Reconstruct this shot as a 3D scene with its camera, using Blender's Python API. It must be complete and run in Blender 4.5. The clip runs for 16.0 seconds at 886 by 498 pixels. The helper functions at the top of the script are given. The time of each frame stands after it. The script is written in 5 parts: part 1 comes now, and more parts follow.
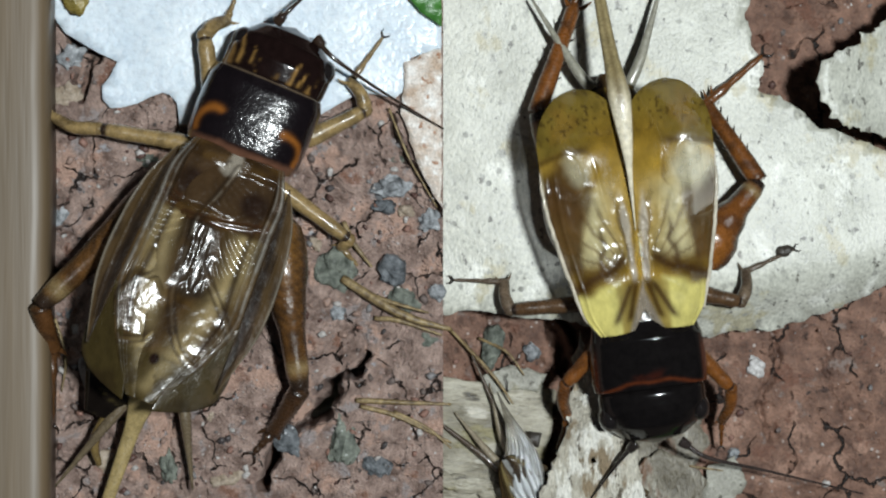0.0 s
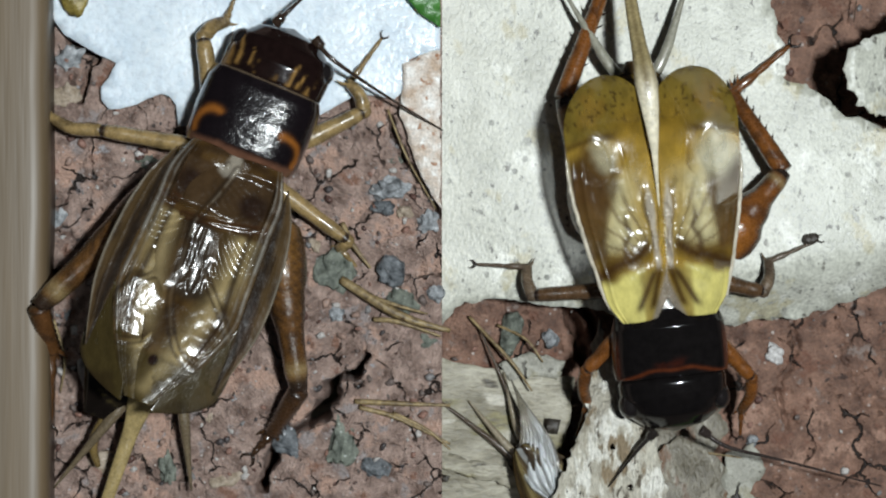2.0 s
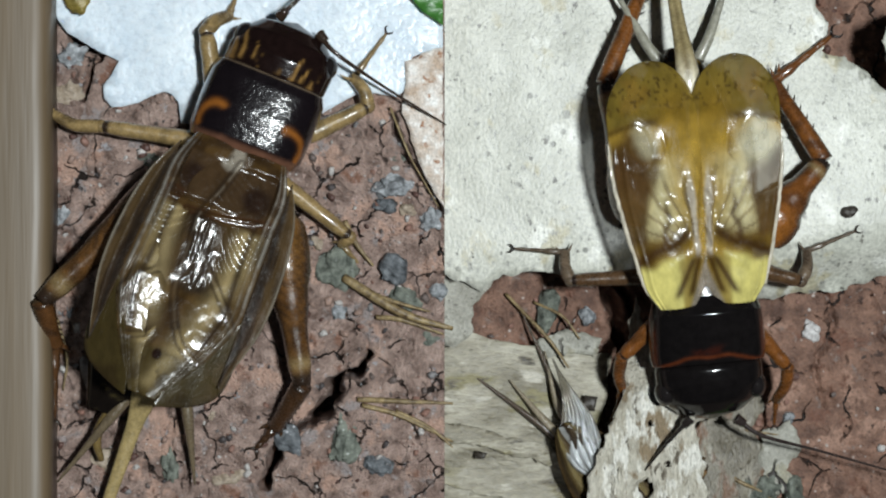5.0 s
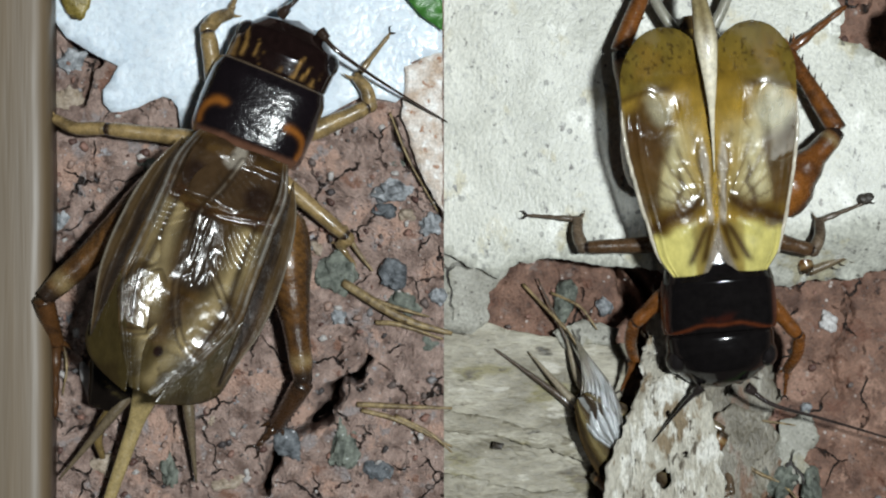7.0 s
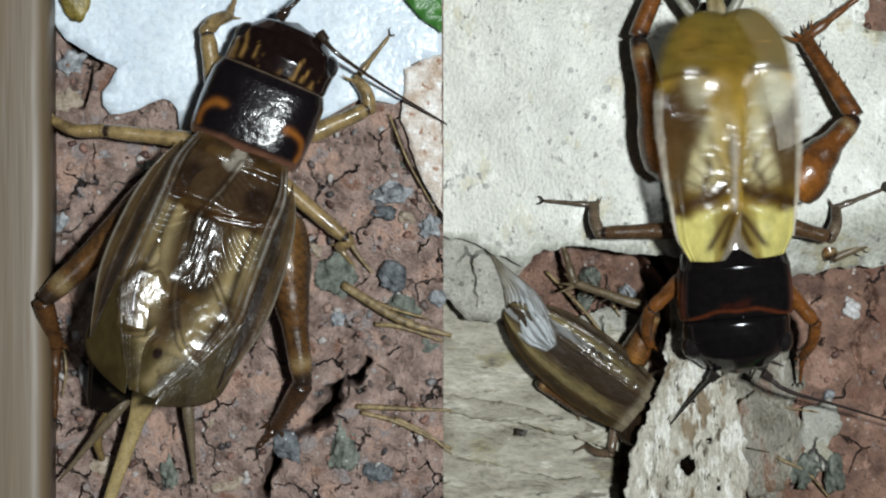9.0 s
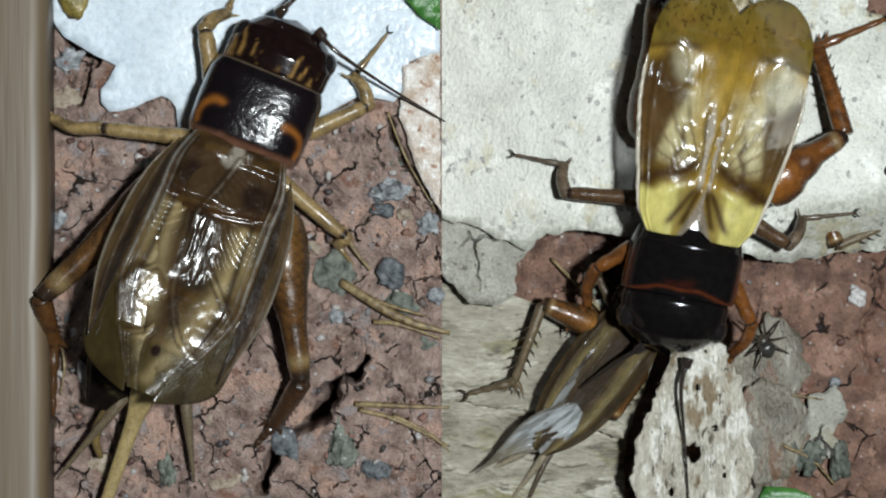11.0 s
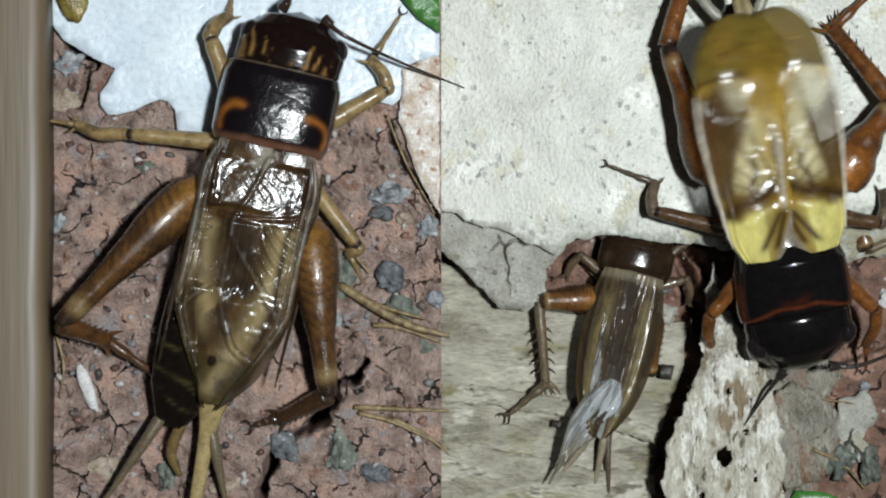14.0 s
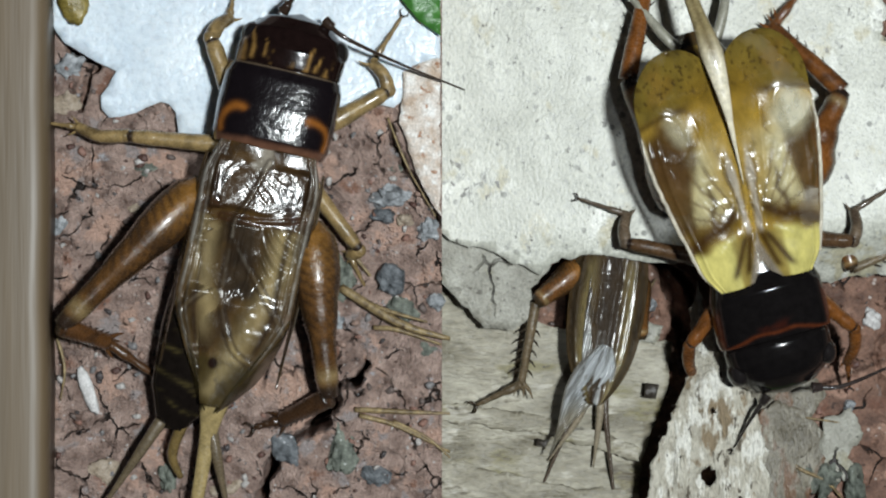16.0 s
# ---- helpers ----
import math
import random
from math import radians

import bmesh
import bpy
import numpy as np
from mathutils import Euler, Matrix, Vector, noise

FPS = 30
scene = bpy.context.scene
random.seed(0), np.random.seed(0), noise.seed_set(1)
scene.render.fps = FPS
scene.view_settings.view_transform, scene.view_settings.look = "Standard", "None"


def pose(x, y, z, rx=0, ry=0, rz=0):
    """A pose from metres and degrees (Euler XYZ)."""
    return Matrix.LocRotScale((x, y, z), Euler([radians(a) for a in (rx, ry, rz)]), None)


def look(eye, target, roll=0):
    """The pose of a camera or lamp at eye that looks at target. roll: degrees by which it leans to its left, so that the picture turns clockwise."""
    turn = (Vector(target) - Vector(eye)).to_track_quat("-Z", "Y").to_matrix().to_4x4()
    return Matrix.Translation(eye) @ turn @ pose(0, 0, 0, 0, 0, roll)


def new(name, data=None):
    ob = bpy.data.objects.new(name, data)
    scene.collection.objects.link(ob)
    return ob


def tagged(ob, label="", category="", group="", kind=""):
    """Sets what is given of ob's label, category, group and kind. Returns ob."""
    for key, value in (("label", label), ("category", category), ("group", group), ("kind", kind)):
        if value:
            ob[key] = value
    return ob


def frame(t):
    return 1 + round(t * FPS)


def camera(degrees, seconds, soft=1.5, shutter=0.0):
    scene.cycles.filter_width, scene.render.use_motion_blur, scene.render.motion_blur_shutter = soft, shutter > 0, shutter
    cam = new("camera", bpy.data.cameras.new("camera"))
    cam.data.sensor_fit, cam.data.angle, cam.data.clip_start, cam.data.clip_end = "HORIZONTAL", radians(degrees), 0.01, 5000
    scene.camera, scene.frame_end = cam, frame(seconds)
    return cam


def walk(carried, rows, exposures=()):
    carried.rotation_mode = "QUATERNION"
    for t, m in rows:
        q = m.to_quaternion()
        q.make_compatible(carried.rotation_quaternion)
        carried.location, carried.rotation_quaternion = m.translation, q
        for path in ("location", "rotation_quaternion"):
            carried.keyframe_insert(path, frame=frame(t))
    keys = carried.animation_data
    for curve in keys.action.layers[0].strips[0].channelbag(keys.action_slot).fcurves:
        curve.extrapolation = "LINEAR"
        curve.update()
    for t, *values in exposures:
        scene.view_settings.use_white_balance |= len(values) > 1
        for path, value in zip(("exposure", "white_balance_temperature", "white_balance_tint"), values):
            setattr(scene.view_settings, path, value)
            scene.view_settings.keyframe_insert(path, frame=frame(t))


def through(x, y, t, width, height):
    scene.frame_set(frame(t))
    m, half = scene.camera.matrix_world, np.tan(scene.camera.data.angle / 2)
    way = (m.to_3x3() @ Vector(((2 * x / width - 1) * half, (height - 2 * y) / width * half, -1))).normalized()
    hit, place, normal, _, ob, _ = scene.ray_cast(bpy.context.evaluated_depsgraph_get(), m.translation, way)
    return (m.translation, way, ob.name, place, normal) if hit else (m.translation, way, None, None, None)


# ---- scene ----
import functools

from mathutils.geometry import delaunay_2d_cdt

MM = 0.001
EYE = 140.0                     # the camera's height over the paver, mm
PAVER, LEAF, SOIL = 0.0375, 0.0389, 0.0400   # plan grid steps of the three levels, mm
Z_LEAF, Z_SOIL = -5.0, -9.5     # levels of the dead leaf and of the lower soil, mm

# how the hand that holds the camera sways over the paver, plan steps
SWAY = [(0, -1.5, -7.1), (0.5, -4.6, -11.7), (1, -8.7, -5.6), (1.5, -3.6, -7.6), (2, -3.6, -5.1), (2.5, -2, -13.8),
        (3, 2.5, -18.3), (3.5, -1, -17.3), (4, -0.5, -11.7), (6.5, 2, -6.1), (7, 0, 0), (7.5, 2, 1.5), (8, 0.5, -1.5),
        (8.5, 0, -2), (9, -1, 3.6), (11.5, -4.1, -1.5), (12, -2.6, 3.1), (12.5, -1, -0.5), (13, 0.5, -4.1),
        (13.5, -2.6, -1), (14, -5.1, 4.6), (14.5, -5.1, 7.7), (15, -0.5, 4.6), (15.5, -0.5, 5.6), (16, -3.6, 9.2)]


def between(rows, t):
    """The values of rows (t, ...) at t, joined by straight lines."""
    ts = [r[0] for r in rows]
    return [float(np.interp(t, ts, [r[k] for r in rows])) for k in range(1, len(rows[0]))]


def eye_at(t):
    dx, dy = between(SWAY, t)
    return -dx * PAVER, dy * PAVER


cam = camera(23.72, 16.0, soft=2.15, shutter=0.5)
walk(cam, [(r[0], pose(eye_at(r[0])[0] * MM, eye_at(r[0])[1] * MM, EYE * MM)) for r in SWAY])

# ---- light: a night scene, lit by the small white light beside the lens ----
world = bpy.data.worlds.new("night")
scene.world = world
world.use_nodes = True
world.node_tree.nodes["Background"].inputs[0].default_value = (0.75, 0.85, 1.0, 1)
world.node_tree.nodes["Background"].inputs[1].default_value = 0.018
flash = bpy.data.lights.new("flash_lamp", "AREA")
flash.shape, flash.size, flash.energy, flash.color = "DISK", 0.018, 0.77, (0.915, 0.985, 1.0)
lamp = new("flash_lamp", flash)
lamp.matrix_world = look((0.058, 0.008, 0.239), (0.002, 0, 0))
scene.view_settings.exposure = 0.0


# ---- numeric helpers ----
def fbm(x, y, cell, seed, octaves=4, gain=0.5):
    """Smooth random relief in -1..1 with features of about cell mm."""
    x, y = np.asarray(x, float), np.asarray(y, float)
    out, amp, total = np.zeros(np.broadcast(x, y).shape), 1.0, 0.0
    for o in range(octaves):
        table = np.random.RandomState(seed + o).rand(256, 256)
        u, v = x / cell + 1000.37 + 17 * o, y / cell + 1000.71 + 31 * o
        i, j = np.floor(u).astype(int), np.floor(v).astype(int)
        a, b = u - i, v - j
        a, b = a * a * (3 - 2 * a), b * b * (3 - 2 * b)
        i0, i1, j0, j1 = i % 256, (i + 1) % 256, j % 256, (j + 1) % 256
        val = (table[i0, j0] * (1 - a) + table[i1, j0] * a) * (1 - b) + (table[i0, j1] * (1 - a) + table[i1, j1] * a) * b
        out, total = out + amp * (2 * val - 1), total + amp
        amp, cell = amp * gain, cell / 2
    return out / total


def bump(x, centre, width):
    return np.exp(-((x - centre) / width) ** 2)


def step(x, a, b):
    k = np.clip((x - a) / (b - a), 0, 1)
    return k * k * (3 - 2 * k)


def mesh(name, verts, faces, pigment=None, smooth=True):
    """A mesh from points in mm; pigment: one RGBA for each point."""
    me = bpy.data.meshes.new(name)
    verts = np.asarray(verts, float) * MM
    me.from_pydata([tuple(v) for v in verts], [], faces)
    if pigment is not None:
        p = np.asarray(pigment, np.float32)
        if p.ndim == 1:
            p = np.tile(p, (len(verts), 1))
        a = me.color_attributes.new("pigment", "FLOAT_COLOR", "POINT")
        a.data.foreach_set("color", p.ravel())
    if smooth:
        me.polygons.foreach_set("use_smooth", [True] * len(me.polygons))
    me.validate()
    me.update()
    return me


def part(name, shape, material, parent, label="", at=None, pigment=None, smooth=True):
    """One mesh object, shape = (points in mm, faces, pigment or None), under a thing or a part."""
    ob = new(name, mesh(name, shape[0], shape[1], shape[2] if len(shape) > 2 else pigment, smooth))
    ob.data.materials.append(material)
    if parent is not None:
        ob.parent = parent
    if at is not None:
        ob.matrix_basis = at
    if label:
        ob["label"] = label
    return ob


def mpose(x, y, z, rx=0, ry=0, rz=0):
    """pose() in mm."""
    return pose(x * MM, y * MM, z * MM, rx, ry, rz)


def join(*shapes):
    v, f, c, n = [], [], [], 0
    for s in shapes:
        v.append(np.asarray(s[0], float))
        f += [tuple(i + n for i in face) for face in s[1]]
        c.append(np.asarray(s[2], float) if len(s) > 2 and s[2] is not None else np.ones((len(s[0]), 4)))
        n += len(s[0])
    return np.vstack(v), f, np.vstack(c)


def quads(nu, nv, wrap=False):
    m = nv if wrap else nv - 1
    return [(i * nv + j, i * nv + (j + 1) % nv, (i + 1) * nv + (j + 1) % nv, (i + 1) * nv + j) for i in range(nu - 1) for j in range(m)]


def spline(pts, n):
    """n points of a smooth curve through pts."""
    p = np.asarray(pts, float)
    q = np.vstack([2 * p[0] - p[1], p, 2 * p[-1] - p[-2]])
    out = []
    for k in np.linspace(0, len(p) - 1 - 1e-9, n):
        i, t = int(k), k - int(k)
        a, b, c, d = q[i], q[i + 1], q[i + 2], q[i + 3]
        out.append(0.5 * (2 * b + (c - a) * t + (2 * a - 5 * b + 4 * c - d) * t * t + (3 * b - a - 3 * c + d) * t ** 3))
    return np.array(out)


def tube(pts, radii, n=12, segments=24, flat=1.0, colour=None):
    """A tapered round limb along pts; flat squeezes it from above."""
    p = spline(pts, segments)
    r = np.interp(np.linspace(0, 1, segments), np.linspace(0, 1, len(radii)), radii)
    d = np.gradient(p, axis=0)
    d /= np.linalg.norm(d, axis=1)[:, None] + 1e-12
    verts = []
    for c, t, k in zip(p, d, r):
        side = np.cross(t, (0, 0, 1.0))
        side = side / np.linalg.norm(side) if np.linalg.norm(side) > 1e-3 else np.array((1.0, 0, 0))
        up = np.cross(side, t)
        for a in np.linspace(0, 2 * np.pi, n, endpoint=False):
            verts.append(c + k * (side * np.cos(a) + up * flat * np.sin(a)))
    faces = quads(segments, n, True)
    verts += [p[0], p[-1]]
    e, last = len(verts) - 2, (segments - 1) * n
    faces += [(e, (j + 1) % n, j) for j in range(n)] + [(e + 1, last + j, last + (j + 1) % n) for j in range(n)]
    col = None if colour is None else np.tile(np.array(colour, float), (len(verts), 1))
    return np.array(verts), faces, col


def loft(sections, n=32, rows=40, power=2.0, paint=None):
    """A closed body lofted along y: sections of (y, half width, bottom z, top z, x shift)."""
    sec = np.asarray(sections, float)
    ys = np.linspace(0, 1, rows)
    ys = np.sort(0.5 - 0.5 * np.cos(np.pi * ys))
    k = np.linspace(0, 1, len(sec))
    s = np.stack([np.interp(ys, k, sec[:, i]) for i in range(5)], 1)
    s[1:-1] = (s[:-2] + 2 * s[1:-1] + s[2:]) / 4
    a = np.linspace(0, 2 * np.pi, n, endpoint=False)
    ca, sa = np.cos(a), np.sin(a)
    ca, sa = np.sign(ca) * abs(ca) ** (2 / power), np.sign(sa) * abs(sa) ** (2 / power)
    verts, uv = [], []
    for row, t in zip(s, ys):
        mid, half = (row[2] + row[3]) / 2, (row[3] - row[2]) / 2
        for c, q in zip(ca, sa):
            verts.append((row[4] + row[1] * c, row[0], mid + half * q))
            uv.append((t, c, q))
    faces = quads(rows, n, True)
    faces = [f[::-1] for f in faces]
    verts += [(s[0, 4], s[0, 0], (s[0, 2] + s[0, 3]) / 2), (s[-1, 4], s[-1, 0], (s[-1, 2] + s[-1, 3]) / 2)]
    uv += [(0, 0, 0), (1, 0, 0)]
    e, last = len(verts) - 2, (rows - 1) * n
    faces += [(e, j, (j + 1) % n) for j in range(n)] + [(e + 1, last + (j + 1) % n, last + j) for j in range(n)]
    if sec[-1, 0] < sec[0, 0]:
        faces = [f[::-1] for f in faces]
    verts = np.array(verts)
    return verts, faces, None if paint is None else paint(verts, np.array(uv))


def pebble(rx, ry, rz, seed, rough=0.18, n=14, m=20):
    """A worn stone, its underside a little below z = 0."""
    rng = np.random.RandomState(seed)
    th, ph = np.linspace(0.02, np.pi - 0.02, n), np.linspace(0, 2 * np.pi, m, endpoint=False)
    v = np.array([(np.sin(a) * np.cos(b), np.sin(a) * np.sin(b), np.cos(a)) for a in th for b in ph])
    o = rng.rand(3) * 50
    k = 1 + rough * fbm(v[:, 0] * 2 + o[0], v[:, 1] * 2 + v[:, 2] * 1.7 + o[1], 1.1, seed, 4)
    v = v * k[:, None] * (rx, ry, rz) + (0, 0, rz * 0.75)
    f = [q[::-1] for q in quads(n, m, True)]
    f += [tuple(range(m)), tuple(range((n - 1) * m + m - 1, (n - 1) * m - 1, -1))]
    return v, f, None


def sheet(outline, seed, jag=0.15, grain=0.6, thick=0.25, height=None, holes=(), cell=0.8, fine=0.25):
    """A ragged flat piece: outline in mm, torn edges, thickness, a relief height(x, y)."""
    rng = np.random.RandomState(seed)
    pts, edges = [], []
    for ring in (outline, *holes):
        ring = np.asarray(ring, float)
        loop = []
        for a, b in zip(ring, np.roll(ring, -1, 0)):
            k = max(2, int(np.linalg.norm(b - a) / fine))
            for t in np.arange(k) / k:
                loop.append(a + (b - a) * t)
        loop = np.array(loop)
        loop = np.stack([loop[:, 0] + jag * 2 * fbm(loop[:, 0], loop[:, 1], grain, seed, 4, 0.6),
                         loop[:, 1] + jag * 2 * fbm(loop[:, 0], loop[:, 1], grain, seed + 9, 4, 0.6)], 1)
        n0 = len(pts)
        pts += [tuple(p) for p in loop]
        edges += [(n0 + i, n0 + (i + 1) % len(loop)) for i in range(len(loop))]
    lo, hi = np.min(pts, 0), np.max(pts, 0)
    for x in np.arange(lo[0], hi[0], cell):
        for y in np.arange(lo[1], hi[1], cell):
            pts.append((x + cell * 0.3 * rng.rand(), y + cell * 0.3 * rng.rand()))
    v, _, f, *_ = delaunay_2d_cdt([Vector(p) for p in pts], edges, [], 2 if holes else 1, 1e-5)
    v = np.array([tuple(p) for p in v])
    if holes:
        def inside(c, ring):
            n, odd = len(ring), False
            for i in range(n):
                (x1, y1), (x2, y2) = ring[i], ring[i - 1]
                if (y1 > c[1]) != (y2 > c[1]) and c[0] < (x2 - x1) * (c[1] - y1) / (y2 - y1) + x1:
                    odd = not odd
            return odd
        f = [t for t in f if not any(inside(v[list(t)].mean(0), h) for h in holes)]
    z = height(v[:, 0], v[:, 1]) if height else np.zeros(len(v))
    return thicken(np.column_stack([v, z]), [tuple(t) for t in f], thick)


def thicken(v, f, thick, cols=None):
    """Gives a surface a second side thick mm below it, and edges."""
    n = len(v)
    seen = {}
    for t in f:
        for a, b in zip(t, t[1:] + t[:1]):
            seen[(a, b)] = True
    rim = [(a, b) for a, b in seen if (b, a) not in seen]
    used = sorted({i for t in f for i in t})
    new_id = {old: k for k, old in enumerate(used)}
    top = np.asarray(v)[used]
    n = len(top)
    verts = np.vstack([top, top - (0, 0, thick)])
    f2 = [tuple(new_id[i] for i in t) for t in f]
    faces = f2 + [tuple(i + n for i in t[::-1]) for t in f2]
    faces += [(new_id[b], new_id[a], new_id[a] + n, new_id[b] + n) for a, b in rim]
    c = None if cols is None else np.vstack([np.asarray(cols)[used]] * 2)
    return verts, faces, c


# ---- materials ----
def surface(name, dark, light, cell=1.0, rough=0.6, relief=0.02, grain=0.12, spec=0.5, speck=None, speck_cell=0.5, speck_size=0.25,
            streak=None, painted=False, clear=False, coat=0.0, contrast=0.35, extra=None, through=0.0, cracks=None, few_cut=0.5, dust=1.0, islands=None, coat_rough=0.08):
    """A procedural material at true size: cell, grain and relief in mm. painted: pigment comes from the mesh; clear: so does its opacity."""
    m = bpy.data.materials.new(name)
    m.use_nodes = True
    nt = m.node_tree
    n, l = nt.nodes, nt.links
    b = n["Principled BSDF"]
    tc = n.new("ShaderNodeTexCoord")
    mp = n.new("ShaderNodeMapping")
    mp.inputs["Scale"].default_value = streak or (1, 1, 1)
    l.new(tc.outputs["Object"], mp.inputs[0])

    def tex(size, detail=5, rough_=0.6):
        t = n.new("ShaderNodeTexNoise")
        t.inputs["Scale"].default_value = 1000 / size
        t.inputs["Detail"].default_value = detail
        t.inputs["Roughness"].default_value = rough_
        l.new(mp.outputs[0], t.inputs["Vector"])
        return t.outputs["Fac"]

    def ramp(fac, a, z, lo, hi):
        r = n.new("ShaderNodeValToRGB")
        r.color_ramp.elements[0].position, r.color_ramp.elements[0].color = lo, (*a, 1)
        r.color_ramp.elements[1].position, r.color_ramp.elements[1].color = hi, (*z, 1)
        l.new(fac, r.inputs[0])
        return r.outputs[0]

    def mix(kind, fac, a, c):
        x = n.new("ShaderNodeMix")
        x.data_type, x.blend_type = "RGBA", kind
        for sock, val in ((0, fac), (6, a), (7, c)):
            if hasattr(val, "default_value"):
                l.new(val, x.inputs[sock])
            else:
                x.inputs[sock].default_value = val if sock == 0 else (*val, 1)
        return x.outputs[2]

    big, small = tex(cell), tex(grain, 3)
    col = ramp(big, dark, light, 0.5 - contrast / 2, 0.5 + contrast / 2)
    if islands:                                     # each grain takes one of these colours
        geo = n.new("ShaderNodeNewGeometry")
        r = n.new("ShaderNodeValToRGB")
        r.color_ramp.interpolation = "CONSTANT"
        while len(r.color_ramp.elements) < len(islands):
            r.color_ramp.elements.new(0.5)
        for i, c in enumerate(islands):
            r.color_ramp.elements[i].position, r.color_ramp.elements[i].color = i / len(islands), (*c, 1)
        l.new(geo.outputs["Random Per Island"], r.inputs[0])
        col = mix("MULTIPLY", 1.0, r.outputs[0], ramp(big, (0.7, 0.7, 0.7), (1.2, 1.2, 1.2), 0.35, 0.65))
    if extra:                                       # (colour, cell, threshold): patches of another mineral or stain
        for c, size, cut in extra:
            col = mix("MIX", ramp(tex(size, 4), (0, 0, 0), (1, 1, 1), cut, cut + 0.06), col, c)
    if speck:
        v = n.new("ShaderNodeTexVoronoi")
        v.inputs["Scale"].default_value = 1000 / speck_cell
        l.new(tc.outputs["Object"], v.inputs["Vector"])
        on = ramp(v.outputs["Distance"], (1, 1, 1), (0, 0, 0), speck_size * 0.7, speck_size)
        few = ramp(tex(speck_cell * 2.3, 2), (0, 0, 0), (1, 1, 1), few_cut, few_cut + 0.12)
        both = mix("MULTIPLY", 1.0, on, few)
        col = mix("MIX", both, col, speck)
    fissure = None
    if cracks:                                      # (cell, width): broken fissures, the shade of their depth put into the colour
        wob = n.new("ShaderNodeTexNoise")
        wob.inputs["Scale"].default_value = 1000 / (cracks[0] * 0.35)
        wob.inputs["Detail"].default_value = 4
        l.new(tc.outputs["Object"], wob.inputs["Vector"])
        off = n.new("ShaderNodeVectorMath")
        off.operation = "MULTIPLY_ADD"
        off.inputs[1].default_value = (cracks[0] * MM * 0.5,) * 3
        l.new(wob.outputs["Color"], off.inputs[0])
        l.new(tc.outputs["Object"], off.inputs[2])
        cr = n.new("ShaderNodeTexVoronoi")
        cr.feature = "DISTANCE_TO_EDGE"
        cr.inputs["Scale"].default_value = 1000 / cracks[0]
        l.new(off.outputs[0], cr.inputs["Vector"])
        line = ramp(cr.outputs["Distance"], (1, 1, 1), (0, 0, 0), cracks[1] * 0.5, cracks[1])
        fissure = mix("MULTIPLY", 1.0, line, ramp(tex(cracks[0] * 0.8, 3), (0, 0, 0), (1, 1, 1), 0.48, 0.56))
        col = mix("MIX", fissure, col, (0.018, 0.012, 0.010))
    col = mix("MULTIPLY", 1.0, col, ramp(small, (1 - 0.28 * dust,) * 3, (1 + 0.15 * dust,) * 3, 0.3, 0.7))
    if painted:
        at = n.new("ShaderNodeAttribute")
        at.attribute_name = "pigment"
        col = mix("MULTIPLY", 1.0, at.outputs["Color"], ramp(big, (0.7, 0.7, 0.7), (1.2, 1.2, 1.2), 0.3, 0.7))
        if clear:
            l.new(at.outputs["Alpha"], b.inputs["Alpha"])
    l.new(col, b.inputs["Base Color"])
    b.inputs["Specular IOR Level"].default_value = spec
    b.inputs["Coat Weight"].default_value = coat
    b.inputs["Coat Roughness"].default_value = coat_rough
    if through:
        b.inputs["Subsurface Weight"].default_value = through
        b.inputs["Subsurface Radius"].default_value = (0.0012, 0.0010, 0.0009)
        b.inputs["Subsurface Scale"].default_value = 0.6
    rr = n.new("ShaderNodeMapRange")
    rr.inputs["To Min"].default_value, rr.inputs["To Max"].default_value = rough * 0.6, min(1, rough * 1.35)
    l.new(small, rr.inputs[0])
    l.new(rr.outputs[0], b.inputs["Roughness"])
    bp = n.new("ShaderNodeBump")
    bp.inputs["Strength"].default_value = 1.0
    bp.inputs["Distance"].default_value = relief * MM
    add = n.new("ShaderNodeMath")
    add.operation = "MULTIPLY_ADD"
    add.inputs[1].default_value = 2.0
    l.new(big, add.inputs[0])
    l.new(small, add.inputs[2])
    if fissure is not None:
        cut = n.new("ShaderNodeMath")
        cut.operation = "MULTIPLY_ADD"
        cut.inputs[1].default_value = -3.0
        l.new(fissure, cut.inputs[0])
        l.new(add.outputs[0], cut.inputs[2])
        add = cut
    l.new(add.outputs[0], bp.inputs["Height"])
    l.new(bp.outputs[0], b.inputs["Normal"])
    return m


M_BRICK = surface("fired_clay", (0.125, 0.078, 0.062), (0.45, 0.325, 0.275), 1.3, 0.36, 0.26, 0.16, 0.6, speck=(0.46, 0.42, 0.40), speck_cell=0.5, speck_size=0.2,
                  extra=[((0.45, 0.29, 0.225), 3.6, 0.54), ((0.22, 0.115, 0.080), 2.6, 0.61), ((0.30, 0.255, 0.245), 1.9, 0.59), ((0.44, 0.31, 0.27), 0.7, 0.63), ((0.36, 0.36, 0.38), 1.4, 0.655), ((0.055, 0.040, 0.036), 1.1, 0.665), ((0.03, 0.022, 0.02), 0.5, 0.69)], cracks=(3.6, 0.021))
M_SOIL = surface("red_soil", (0.085, 0.044, 0.031), (0.26, 0.146, 0.103), 1.4, 0.6, 0.16, 0.2, 0.35, speck=(0.40, 0.34, 0.31), speck_cell=0.7, speck_size=0.2,
                 extra=[((0.30, 0.178, 0.130), 3.2, 0.57), ((0.15, 0.070, 0.046), 2.4, 0.58), ((0.20, 0.15, 0.13), 1.7, 0.63), ((0.05, 0.028, 0.022), 1.1, 0.63), ((0.03, 0.02, 0.016), 0.5, 0.665)], cracks=(4.6, 0.022))
